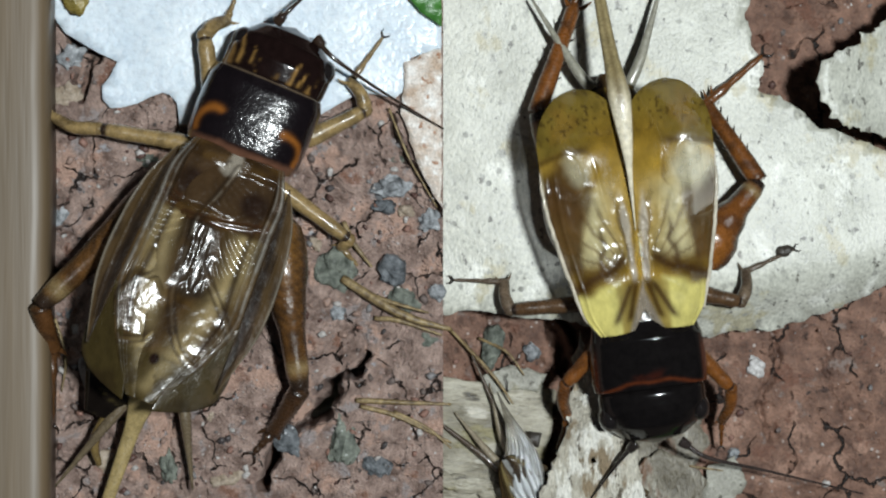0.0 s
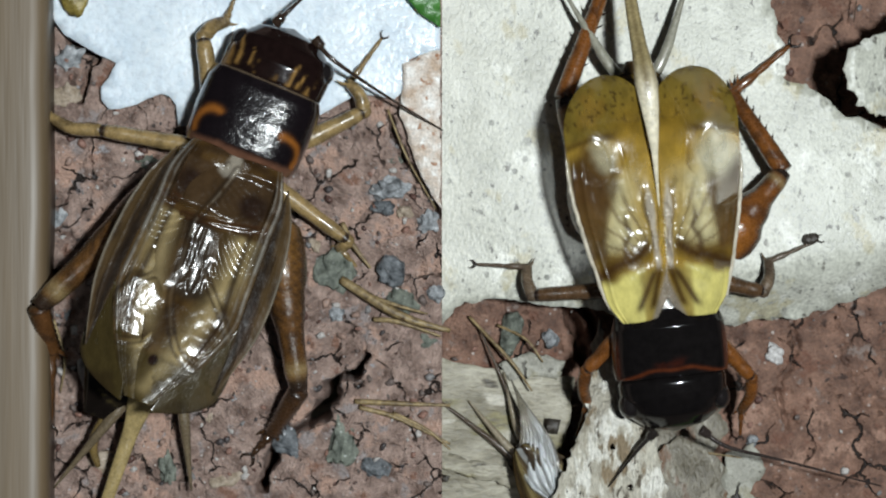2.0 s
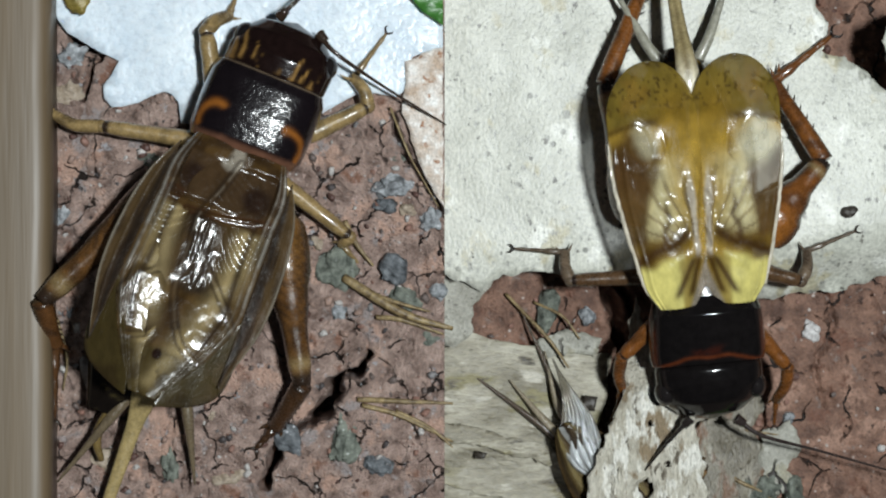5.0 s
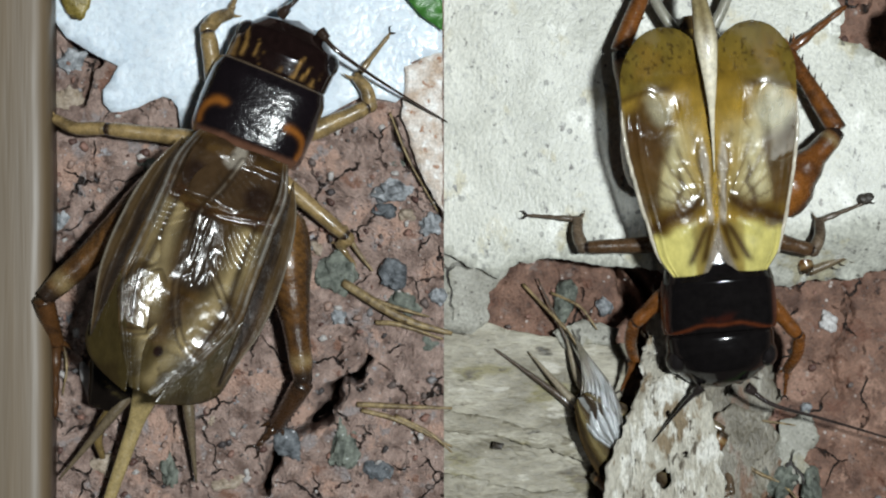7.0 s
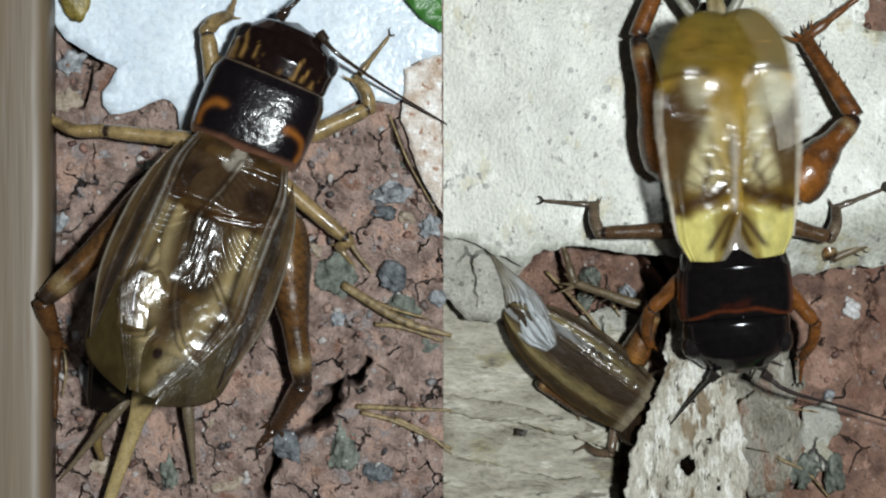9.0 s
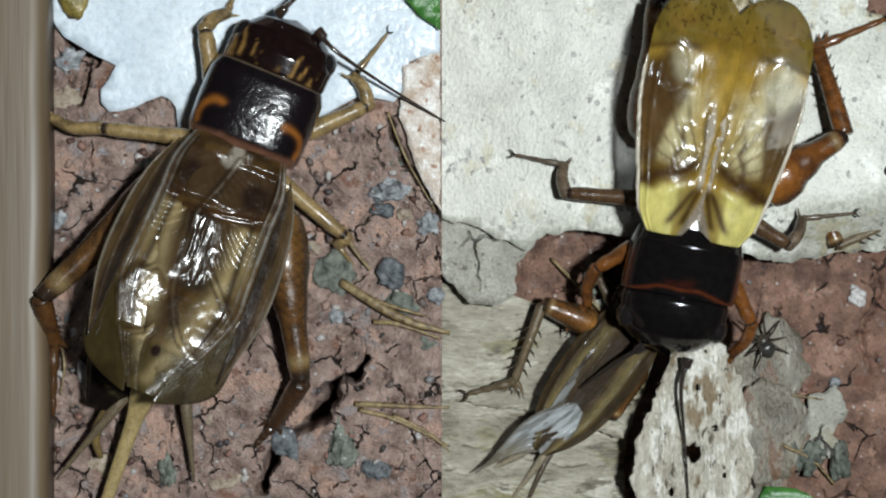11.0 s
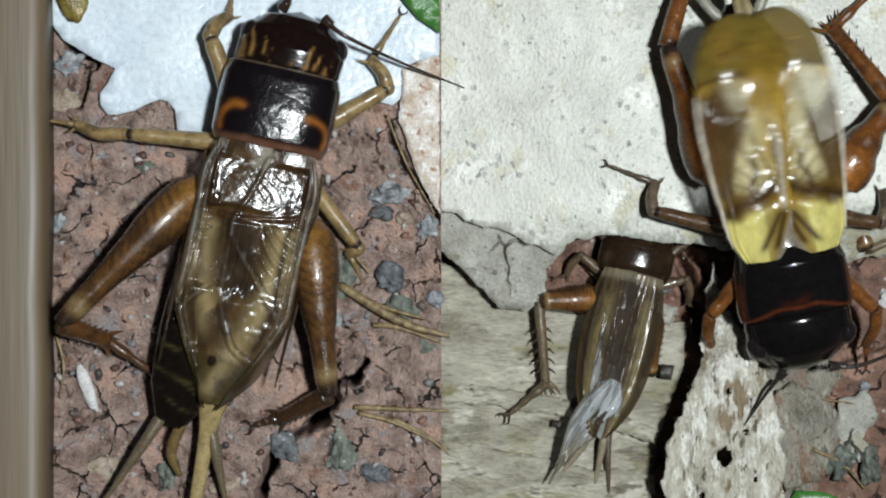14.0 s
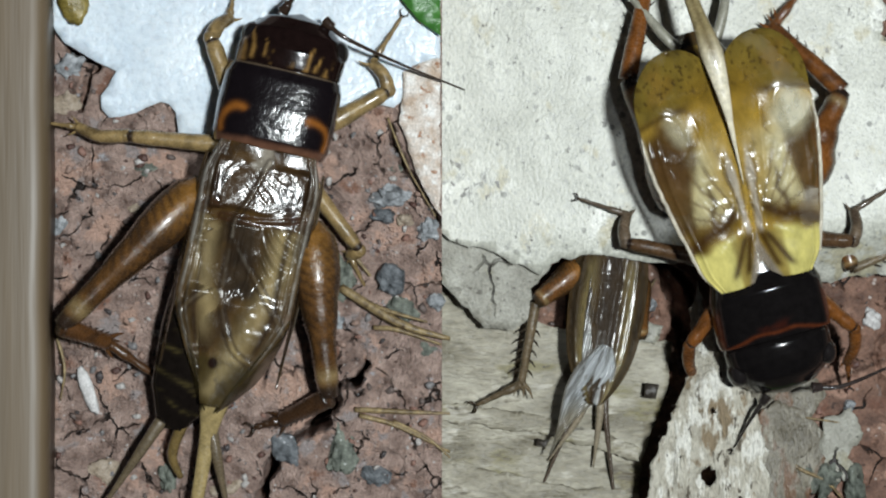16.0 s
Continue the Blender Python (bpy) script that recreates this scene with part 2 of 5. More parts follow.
M_BASE = surface("dark_ground", (0.03, 0.02, 0.015), (0.07, 0.045, 0.035), 8, 0.9, 0.3, 1.0)
M_BOARD = surface("weathered_wood", (0.092, 0.062, 0.033), (0.150, 0.107, 0.063), 5.0, 0.5, 0.04, 1.2, streak=(1, 0.05, 1), contrast=0.8, dust=0.5, extra=[((0.085, 0.056, 0.032), 3.0, 0.60)])
M_PETAL = surface("white_petal", (0.56, 0.64, 0.72), (0.70, 0.76, 0.81), 4.0, 0.30, 0.05, 0.5, through=0.3, dust=0.3)
M_FLAKE = surface("stained_flake", (0.48, 0.36, 0.27), (0.82, 0.79, 0.75), 1.4, 0.5, 0.10, 0.15, extra=[((0.34, 0.17, 0.09), 0.8, 0.60), ((0.85, 0.83, 0.80), 0.7, 0.60)], contrast=0.3)
M_LEAF = surface("dead_leaf", (0.37, 0.37, 0.315), (0.59, 0.59, 0.52), 2.6, 0.42, 0.04, 0.22, streak=(1, 0.7, 1), speck=(0.19, 0.19, 0.165), speck_cell=1.1, speck_size=0.24, few_cut=0.52,
                 extra=[((0.42, 0.39, 0.28), 3.4, 0.58), ((0.66, 0.66, 0.60), 2.8, 0.60), ((0.38, 0.38, 0.34), 0.35, 0.60), ((0.31, 0.31, 0.275), 0.8, 0.61), ((0.12, 0.115, 0.10), 0.6, 0.63), ((0.16, 0.15, 0.125), 1.2, 0.67), ((0.08, 0.075, 0.06), 0.4, 0.68)], contrast=0.5)
M_DRY = surface("dry_leaf", (0.15, 0.13, 0.085), (0.42, 0.39, 0.31), 2.2, 0.5, 0.16, 0.25, streak=(0.35, 1.0, 1),
                extra=[((0.20, 0.175, 0.085), 3.2, 0.56), ((0.47, 0.44, 0.37), 1.8, 0.58), ((0.12, 0.10, 0.065), 1.6, 0.60), ((0.055, 0.045, 0.03), 0.8, 0.655)], contrast=0.3)
M_SHRED = surface("rotting_leaf", (0.075, 0.062, 0.042), (0.25, 0.225, 0.175), 1.6, 0.45, 0.12, 0.2, streak=(1.0, 0.4, 1),
                  extra=[((0.34, 0.32, 0.27), 1.3, 0.60), ((0.15, 0.085, 0.05), 2.2, 0.56), ((0.045, 0.036, 0.025), 0.8, 0.62)], contrast=0.4)
M_BARK = surface("pale_bark", (0.30, 0.265, 0.20), (0.66, 0.63, 0.54), 0.8, 0.65, 0.24, 0.16, streak=(1, 0.35, 1),
                 extra=[((0.74, 0.72, 0.65), 1.2, 0.53), ((0.24, 0.18, 0.11), 1.3, 0.585), ((0.10, 0.08, 0.055), 0.7, 0.61), ((0.06, 0.045, 0.03), 0.6, 0.68)], contrast=0.5)
M_GRIT = surface("grit", (0.2, 0.2, 0.2), (0.5, 0.5, 0.5), 0.3, 0.5, 0.03, 0.1, islands=[(0.10, 0.05, 0.04), (0.24, 0.13, 0.10), (0.06, 0.05, 0.05), (0.20, 0.19, 0.19), (0.30, 0.20, 0.16), (0.45, 0.42, 0.40), (0.13, 0.10, 0.09)])
M_GREEN = surface("green_leaf", (0.03, 0.12, 0.02), (0.07, 0.22, 0.04), 1.5, 0.35, 0.04, 0.2)
M_STONE = surface("grey_stone", (0.07, 0.075, 0.08), (0.46, 0.48, 0.50), 0.7, 0.45, 0.09, 0.1, speck=(0.6, 0.6, 0.62), speck_cell=0.4, speck_size=0.3)
M_DARKSTONE = surface("dark_stone", (0.035, 0.04, 0.045), (0.21, 0.225, 0.24), 0.6, 0.40, 0.09, 0.1, speck=(0.5, 0.5, 0.52), speck_cell=0.4, speck_size=0.25)
M_PALESTONE = surface("pale_stone", (0.24, 0.18, 0.12), (0.42, 0.35, 0.28), 0.5, 0.5, 0.05, 0.1)
M_MOSSY = surface("mossy_crumb", (0.045, 0.052, 0.042), (0.24, 0.26, 0.215), 0.7, 0.5, 0.10, 0.1, speck=(0.5, 0.52, 0.5), speck_cell=0.5, speck_size=0.25)
M_CHIP = surface("white_chip", (0.45, 0.43, 0.42), (0.65, 0.63, 0.62), 0.6, 0.5, 0.04, 0.12)
M_SEED = surface("dark_seed", (0.02, 0.016, 0.012), (0.06, 0.05, 0.04), 0.3, 0.4, 0.03, 0.1)
M_STRAW = surface("straw", (0.07, 0.042, 0.018), (0.34, 0.25, 0.12), 0.5, 0.45, 0.03, 0.1)
M_BUD = surface("olive_bud", (0.10, 0.075, 0.015), (0.30, 0.23, 0.06), 0.9, 0.3, 0.06, 0.2)
M_CUTICLE = surface("cuticle", (0.7, 0.7, 0.7), (1, 1, 1), 0.9, 0.17, 0.022, 0.30, 0.45, painted=True, coat=0.7)
M_BLACK = surface("black_cuticle", (0.7, 0.7, 0.7), (1, 1, 1), 0.6, 0.12, 0.006, 0.25, 0.25, painted=True, coat=0.35, coat_rough=0.05)
M_LIMB = surface("limb_cuticle", (0.6, 0.6, 0.6), (1, 1, 1), 0.45, 0.28, 0.028, 0.16, 0.40, painted=True, coat=0.40, coat_rough=0.12)
M_WING = surface("wing_membrane", (0.65, 0.65, 0.65), (1, 1, 1), 0.9, 0.22, 0.018, 0.16, 0.40, painted=True, clear=True, coat=0.5, coat_rough=0.10, streak=(1, 0.55, 1))
M_GOLD = surface("golden_membrane", (0.65, 0.65, 0.65), (1, 1, 1), 0.9, 0.20, 0.010, 0.2, 0.3, painted=True, clear=True, coat=0.5, coat_rough=0.10, streak=(1, 0.6, 1))
M_SILK = surface("silky_wing", (0.7, 0.7, 0.7), (1, 1, 1), 0.5, 0.45, 0.05, 0.12, 0.10, painted=True, clear=True, streak=(1, 0.5, 1), coat=0.07, coat_rough=0.10)
M_WITHER = surface("withered_leaf", (0.19, 0.18, 0.145), (0.42, 0.41, 0.355), 2.2, 0.5, 0.10, 0.22, extra=[((0.27, 0.25, 0.18), 2.8, 0.56), ((0.10, 0.09, 0.07), 0.9, 0.62), ((0.05, 0.045, 0.035), 0.5, 0.66)], contrast=0.45, cracks=(7.0, 0.02))
M_FOIL = surface("torn_wing", (0.7, 0.7, 0.7), (1, 1, 1), 0.5, 0.20, 0.06, 0.15, 0.8, painted=True, clear=True, coat=0.6, streak=(1, 0.3, 1))

# ---- lists of what sways with the lower ground ----
HIGH, LOW = [], []      # things on or of the dead leaf; things on the lower soil


def thing(name, shape, material, at, label, category, group="", kind="", smooth=True):
    ob = part(name, shape, material, None, "", at, smooth=smooth)
    return tagged(ob, label, category, group, kind)


def paver(u, v, z=0.0):
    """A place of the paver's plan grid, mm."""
    return ((u - 784) * PAVER, (441 - v) * PAVER, z)


def leafy(u, v, z=Z_LEAF):
    return ((u - 784) * LEAF, (441 - v) * LEAF, z)


def soily(u, v, z=Z_SOIL):
    return ((u - 784) * SOIL, (441 - v) * SOIL, z)


def under(u, v, z):
    """The point at height z (mm) on the line from the camera's usual place to the paver's plan point (u, v)."""
    k = PAVER * (EYE - z) / EYE
    return np.array(((u - 784) * k, (441 - v) * k, z))


def own_space(spot, turn, size):
    """A function from plan points and heights to the space of a thing that stands at spot (mm), turned and scaled so."""
    back = (Matrix.Translation(spot) @ Euler((0, 0, radians(turn))).to_matrix().to_4x4() @ Matrix.Scale(size, 4)).inverted()
    return lambda u, v, z: tuple(back @ Vector(under(u, v, z)))


def outline(fn, pairs):
    return [fn(*p)[:2] for p in pairs]


# ---- the large structure ----
def cracked(x, y, cracks):
    z = 0 * x
    for line, width, depth in cracks:
        p = spline([(a, b) for a, b in line], 90)
        p = p + np.stack([0.3 * fbm(p[:, 0], p[:, 1], 1.6, i) + 0.22 * fbm(p[:, 0], p[:, 1], 0.5, i + 2, 3, 0.7) for i in (5, 6)], 1)
        d = np.full(x.shape, 9.0)
        for a, b in zip(p[:-1], p[1:]):
            e = b - a
            k = np.clip(((x - a[0]) * e[0] + (y - a[1]) * e[1]) / (e @ e + 1e-9), 0, 1)
            d = np.minimum(d, np.hypot(x - a[0] - k * e[0], y - a[1] - k * e[1]))
        w = width * (0.72 + 0.75 * fbm(x, y, 0.9, 77))
        z = z - depth * np.exp(-(d / np.maximum(w, 0.03)) ** 4)
    return z


def relief_block(x0, x1, y0, y1, cell, top, bottom, z):
    nx, ny = int((x1 - x0) / cell) + 1, int((y1 - y0) / cell) + 1
    X, Y = np.meshgrid(np.linspace(x0, x1, nx), np.linspace(y0, y1, ny), indexing="ij")
    v = np.column_stack([X.ravel(), Y.ravel(), (top + z(X, Y)).ravel()])
    f = [q[::-1] for q in quads(nx, ny)]
    n = len(v)
    rim = [i * ny for i in range(nx)] + [(nx - 1) * ny + j for j in range(1, ny)] + [i * ny + ny - 1 for i in range(nx - 2, -1, -1)] + [j for j in range(ny - 2, 0, -1)]
    low = v[rim].copy()
    low[:, 2] = bottom
    v = np.vstack([v, low])
    m = len(rim)
    f += [(rim[i], n + i, n + (i + 1) % m, rim[(i + 1) % m]) for i in range(m)] + [tuple(n + i for i in range(m - 1, -1, -1))]
    return v, f, None


def ground():
    v, f = [(-3000, -3000, -14), (3000, -3000, -14), (3000, 3000, -14), (-3000, 3000, -14)], [(0, 1, 2, 3)]
    thing("ground", (v, f, None), M_BASE, None, "dark bare earth in the night", "ground", kind="structure")


PAVER_CRACKS = [([paver(u, v)[:2] for u, v in line], w, d) for line, w, d in (
    ([(655, 634), (638, 662), (610, 676), (590, 704), (570, 735), (545, 755)], 0.34, 7.5), ([(596, 694), (588, 712), (576, 732)], 0.62, 7.5), ([(560, 742), (530, 762), (505, 782), (485, 812), (472, 868)], 0.38, 6.5),
    ([(690, 215), (720, 280), (750, 330), (784, 385)], 0.26, 2.6),
    ([(86, 12), (100, 45), (135, 79), (172, 102), (160, 135), (148, 184)], 0.24, 2.4), ([(303, 160), (320, 195), (312, 240)], 0.22, 2.2),
    ([(560, 260), (575, 320), (610, 350)], 0.10, 0.4), ([(290, 690), (300, 740), (285, 800)], 0.10, 0.4),
    ([(90, 470), (130, 540), (105, 640), (130, 700)], 0.12, 0.5), ([(600, 560), (640, 600), (655, 640)], 0.10, 0.4))]


def paver_slab():
    def z(x, y):
        return 0.45 * fbm(x, y, 4.0, 11, 6, 0.6) + 0.30 * np.maximum(0, fbm(x, y, 1.4, 12, 4, 0.6)) - 0.25 * step(fbm(x, y, 2.4, 13, 4, 0.6), 0.22, 0.45) + cracked(x, y, PAVER_CRACKS)
    edge = paver(785.8, 0)[0]
    thing("pavement", relief_block(-46, edge, -27, 27, 0.12, 0, -9, z), M_BRICK, None, "cracked reddish fired-clay paver with grit", "paver", kind="structure")
    b = [(-46, -27, -14), (-20, -27, -14), (-20, 27, -14), (-46, 27, -14), (-46, -27, -9), (-20, -27, -9), (-20, 27, -9), (-46, 27, -9)]
    f = [(3, 2, 1, 0), (4, 5, 6, 7), (0, 1, 5, 4), (1, 2, 6, 5), (2, 3, 7, 6), (3, 0, 4, 7)]
    thing("pavement_base", (b, f, None), M_BASE, None, "packed earth under the paver", "ground", kind="structure", smooth=False)


def board():
    prof = [(-44, 0.2), (-44, 3.6), (-43.5, 4.0), (-26.6, 4.0), (-25.9, 3.85), (-25.55, 3.4), (-25.5, 2.8), (-25.6, 0.2)]
    ys = np.linspace(-27, 27, 40)
    v = [(x + 0.12 * float(fbm(y, x, 6, 3)), y, z) for y in ys for x, z in prof]
    f = [q[::-1] for q in quads(40, len(prof), True)] + [tuple(range(8)), tuple(range(len(v) - 1, len(v) - 9, -1))]
    thing("wooden_board", (v, f, None), M_BOARD, None, "greyish brown weathered wooden board edge", "board", kind="structure")


def lower_soil():
    cr = [([soily(u, v)[:2] for u, v in line], w, d) for line, w, d in (
        ([(1400, 560), (1410, 620), (1380, 690), (1395, 760)], 0.16, 0.7), ([(1180, 560), (1200, 640)], 0.1, 0.4),
        ([(1480, 560), (1500, 650), (1540, 720)], 0.1, 0.4), ([(975, 470), (1000, 540), (1032, 620), (1050, 700)], 0.50, 3.0), ([(1004, 520), (1040, 560), (1062, 620)], 0.30, 2.4), ([(880, 520), (905, 600), (895, 680)], 0.10, 0.5))]

    def z(x, y):
        return 0.55 * fbm(x, y, 5.0, 21, 6, 0.6) + 0.25 * np.maximum(0, fbm(x, y, 1.6, 22, 4, 0.6)) - 0.25 * step(fbm(x, y, 2.8, 23, 4, 0.6), 0.25, 0.45) + cracked(x, y, cr)
    ob = thing("soil", relief_block(-12, 40, -28, 24, 0.16, Z_SOIL, -13, z), M_SOIL, None, "bare red soil with cracks and grit", "soil", kind="structure")
    LOW.append(ob)


def dead_leaf():
    edge = [(560, -150), (1400, -150), (1365, 0), (1378, 66), (1397, 92), (1384, 140), (1425, 150), (1462, 178), (1502, 206), (1560, 224), (1640, 256), (1720, 300), (1720, 430),
            (1560, 520), (1440, 562), (1330, 575), (1250, 588), (1130, 560), (1010, 545), (960, 542), (890, 530), (840, 534), (800, 545), (785, 565), (740, 545), (690, 520), (620, 500), (545, 470)]

    def h(x, y):
        rim = (y + 5.7) * 0.977 - (x - 18.1) * 0.213                    # mm inside the smooth lower edge, which curls down
        return 0.5 * fbm(x, y, 14, 31, 3) - 0.5 * step(-y, 1.0, 7.0) + 0.06 * fbm(x, y, 1.5, 32, 3) - 2.4 * (1 - step(rim, -0.4, 4.2)) ** 2 * step(x, 15, 20)
    ob = thing("dead_leaf", sheet(outline(leafy, edge), 41, 0.18, 0.8, 0.3, h), M_LEAF, mpose(0, 0, Z_LEAF), "pale grey dead leaf with dark specks and torn edges", "leaf")
    HIGH.append(ob)
    lobe = [(500, 400), (620, 450), (700, 480), (770, 500), (815, 525), (790, 565), (772, 590), (765, 640), (735, 665), (685, 660), (640, 610), (581, 552), (500, 520)]
    HIGH.append(thing("withered_leaf", sheet(outline(leafy, lobe), 44, 0.16, 1.0, 0.25, lambda x, y: 0.25 * fbm(x, y, 4, 49, 3)), M_WITHER, mpose(0, 0, Z_LEAF - 1.3),
                      "grey mottled withered leaf under the edge of a paler leaf", "leaf"))
    frag = [(1476, 132), (1490, 97), (1530, 74), (1580, 46), (1640, -20), (1740, -60), (1740, 240), (1600, 226), (1545, 210), (1502, 188)]
    ob = thing("leaf_fragment", sheet(outline(leafy, frag), 43, 0.34, 0.6, 0.3, lambda x, y: 0.9 + 2.4 * (1 - step(x, 26.9, 33.0)) + 0.3 * fbm(x, y, 5, 33)), M_LEAF, mpose(0, 0, Z_LEAF),
               "curled pale fragment torn from a dead leaf", "leaf")
    HIGH.append(ob)


def grains(count, xs, ys, z, seed, cracks=()):
    """Fine grit: many small worn grains in one mesh."""
    rng = np.random.RandomState(seed)
    base, f, _ = pebble(1, 1, 1, seed, 0.5, 5, 7)
    f0, n, vs, fs = f, len(base), [], []
    for i in range(count):
        r = 0.06 + 0.30 * rng.rand() ** 4
        a, sq = rng.rand() * 6.28, 0.6 + 0.4 * rng.rand()
        v = base * (r, r * sq, r * 0.6)
        v = np.column_stack([v[:, 0] * math.cos(a) - v[:, 1] * math.sin(a), v[:, 0] * math.sin(a) + v[:, 1] * math.cos(a), v[:, 2]])
        vs.append(v + (rng.uniform(*xs), rng.uniform(*ys), z))
    mid = np.array([v.mean(0) for v in vs])
    firm = cracked(mid[:, 0], mid[:, 1], cracks) > -0.15              # none hangs over a crack
    vs = [v for v, ok in zip(vs, firm) if ok]
    for i in range(len(vs)):
        fs += [tuple(k + i * n for k in q) for q in f0]
    return np.vstack(vs), fs, None


def curl(x, y, seed):
    return 0.35 * fbm(x, y, 2.4, seed, 3)


def lower_litter():
    dry = [(540, 545), (700, 600), (800, 640), (900, 655), (1015, 668), (1010, 740), (990, 800), (962, 880), (952, 1040), (540, 1040)]
    LOW.append(thing("dry_leaf", sheet(outline(soily, dry), 45, 0.10, 1.2, 0.3, lambda x, y: 0.8 * fbm(x * 0.2, y, 3, 34, 5)), M_DRY, mpose(0, 0, Z_SOIL + 0.9),
                     "greyish brown dry leaf with long grain", "leaf"))
    bark = [(1052, 560), (1085, 640), (1130, 730), (1160, 790), (1172, 880), (1165, 1040), (985, 1040), (962, 940), (968, 880), (1005, 800), (1036, 690)]
    hole = [(1068 + 12 * math.cos(a), 893 + 17 * math.sin(a)) for a in np.linspace(0, 6.283, 14, endpoint=False)]
    pits = [[(cx + r * math.cos(a), cy + r * 1.6 * math.sin(a)) for a in np.linspace(0, 6.283, 8, endpoint=False)] for cx, cy, r in
            ((1105, 850, 4), (1030, 960, 5), (1120, 930, 4), (1075, 780, 4), (1020, 860, 3), (1090, 720, 3))]
    LOW.append(thing("bark_flake", sheet(outline(soily, bark), 46, 0.30, 0.8, 0.45, lambda x, y: 2.3 * step(-y, 7.0, 12.5) + 0.8 * fbm(x, y * 0.6, 1.5, 35, 5, 0.6), [outline(soily, h) for h in (hole, *pits)], 0.35), M_BARK,
                     mpose(0, 0, Z_SOIL + 2.6), "pale pitted flake of bark with a worm hole", "bark"))
    shred = [(1140, 730), (1215, 655), (1262, 690), (1285, 760), (1262, 800), (1300, 850), (1270, 905), (1250, 960), (1240, 1030), (1150, 1030), (1165, 880)]
    LOW.append(thing("dry_leaf_shred", sheet(outline(soily, shred), 47, 0.28, 0.8, 0.2, lambda x, y: 0.5 * fbm(x, y, 2, 36)), M_SHRED, mpose(0, 0, Z_SOIL + 0.8),
                     "thin dark brown shred of rotting leaf", "leaf"))
    for pts, m, seed, z, name, label, kind_of in (
            ([(540, 765), (700, 782), (850, 812), (962, 850), (955, 874), (780, 826), (540, 800)], M_DRY, 61, 1.5, "dry_leaf", "long pale strip of dry leaf", "leaf"),
            ([(540, 868), (660, 880), (800, 915), (940, 930), (935, 1040), (540, 1040)], M_DRY, 62, 1.45, "dry_leaf", "weathered grey layer of dry leaf", "leaf"),
            ([(1160, 800), (1200, 768), (1250, 790), (1265, 850), (1230, 880), (1250, 940), (1190, 960), (1150, 900)], M_SHRED, 63, 1.5, "dry_leaf_shred", "crumpled dark shred of rotting leaf", "leaf"),
            ([(1285, 800), (1330, 780), (1352, 830), (1325, 870), (1345, 905), (1290, 920), (1275, 860)], M_WITHER, 66, 0.9, "leaf_crumb", "torn pale grey leaf crumb on the soil", "leaf"),
            ([(880, 640), (935, 622), (1000, 640), (985, 668), (900, 672)], M_WITHER, 67, 1.0, "leaf_crumb", "pale green grey leaf crumb beside a crack", "leaf"),
            ([(968, 738), (990, 740), (984, 766), (964, 762)], M_SEED, 68, 1.8, "dark_chip", "small dark chip on the dry leaf", "chip"),
            ([(778, 834), (796, 838), (792, 850), (776, 848)], M_SEED, 69, 1.9, "dark_chip", "small dark chip on the dry leaf", "chip")):
        mid = np.mean(outline(soily, pts), 0)
        ring = [tuple(np.array(p) - mid) for p in outline(soily, pts)]
        LOW.append(thing(name, sheet(ring, seed, 0.20 if m is not M_SEED else 0.05, 0.7, 0.22, functools.partial(curl, seed=seed), cell=0.5), m, mpose(mid[0], mid[1], Z_SOIL + z), label, kind_of))
    green = [(1180, 1010), (1205, 960), (1260, 965), (1300, 985), (1370, 990), (1370, 1060), (1180, 1060)]
    LOW.append(thing("green_leaf", sheet(outline(soily, green), 48, 0.06, 1.0, 0.3, lambda x, y: 0.2 * fbm(x, y, 3, 37)), M_GREEN, mpose(0, 0, Z_SOIL + 1.0),
                     "fresh green leaf among the litter", "leaf"))
    for u, v, a, b, c, m, sd in ((1369, 628, 15, 17, 10, M_CHIP, 31), (1290, 908, 36, 24, 18, M_MOSSY, 32), (1338, 918, 30, 18, 16, M_MOSSY, 33), (1262, 895, 20, 12, 12, M_MOSSY, 34),
                                 (1195, 925, 26, 12, 12, M_PALESTONE, 35), (1330, 780, 12, 10, 8, M_STONE, 36), (905, 590, 40, 22, 14, M_MOSSY, 37), (975, 600, 16, 12, 10, M_STONE, 38)):
        LOW.append(thing("pebble", pebble(a * SOIL, b * SOIL, c * SOIL, sd, 0.75, 18, 26), m, mpose(*soily(u, v, Z_SOIL), 0, 0, sd * 41), "small rough crumb on the red soil", "pebble", "crumbs on the soil"))
    LOW.append(tagged(part("grit", grains(1000, (-10, 38), (-26, 22), Z_SOIL + 0.05, 91), M_GRIT, None), "fine grit strewn over the red soil", "grit", kind="stuff"))
    for pts, r in ((((1195, 860, 0.6), (1240, 890, 1.0), (1290, 915, 0.8), (1330, 960, 0.5)), 0.13), (((1180, 795, 0.8), (1250, 800, 1.1), (1330, 812, 0.6)), 0.09),
                   (((880, 575, 0.5), (930, 600, 1.2), (960, 640, 1.3)), 0.10), (((830, 560, 0.6), (905, 640, 1.6), (940, 690, 1.6)), 0.12)):
        p = [soily(u, v, Z_SOIL + h) for u, v, h in pts]
        o = np.array(p[0])
        t = tube([np.array(q) - o for q in p], [r, r * 1.1, r * 0.9, r * 0.5], 8, 24)
        LOW.append(thing("straw", (t[0], t[1], None), M_STRAW, mpose(*o), "dry brown stalk in the litter on the soil", "straw", "stalks in the litter"))
    HIGH.append(thing("seed", pebble(0.62, 0.42, 0.35, 41, 0.3), M_SEED, mpose(*leafy(1432, 423, Z_LEAF + 0.1), 0, 0, 20), "small dark seed on the dead leaf", "seed"))


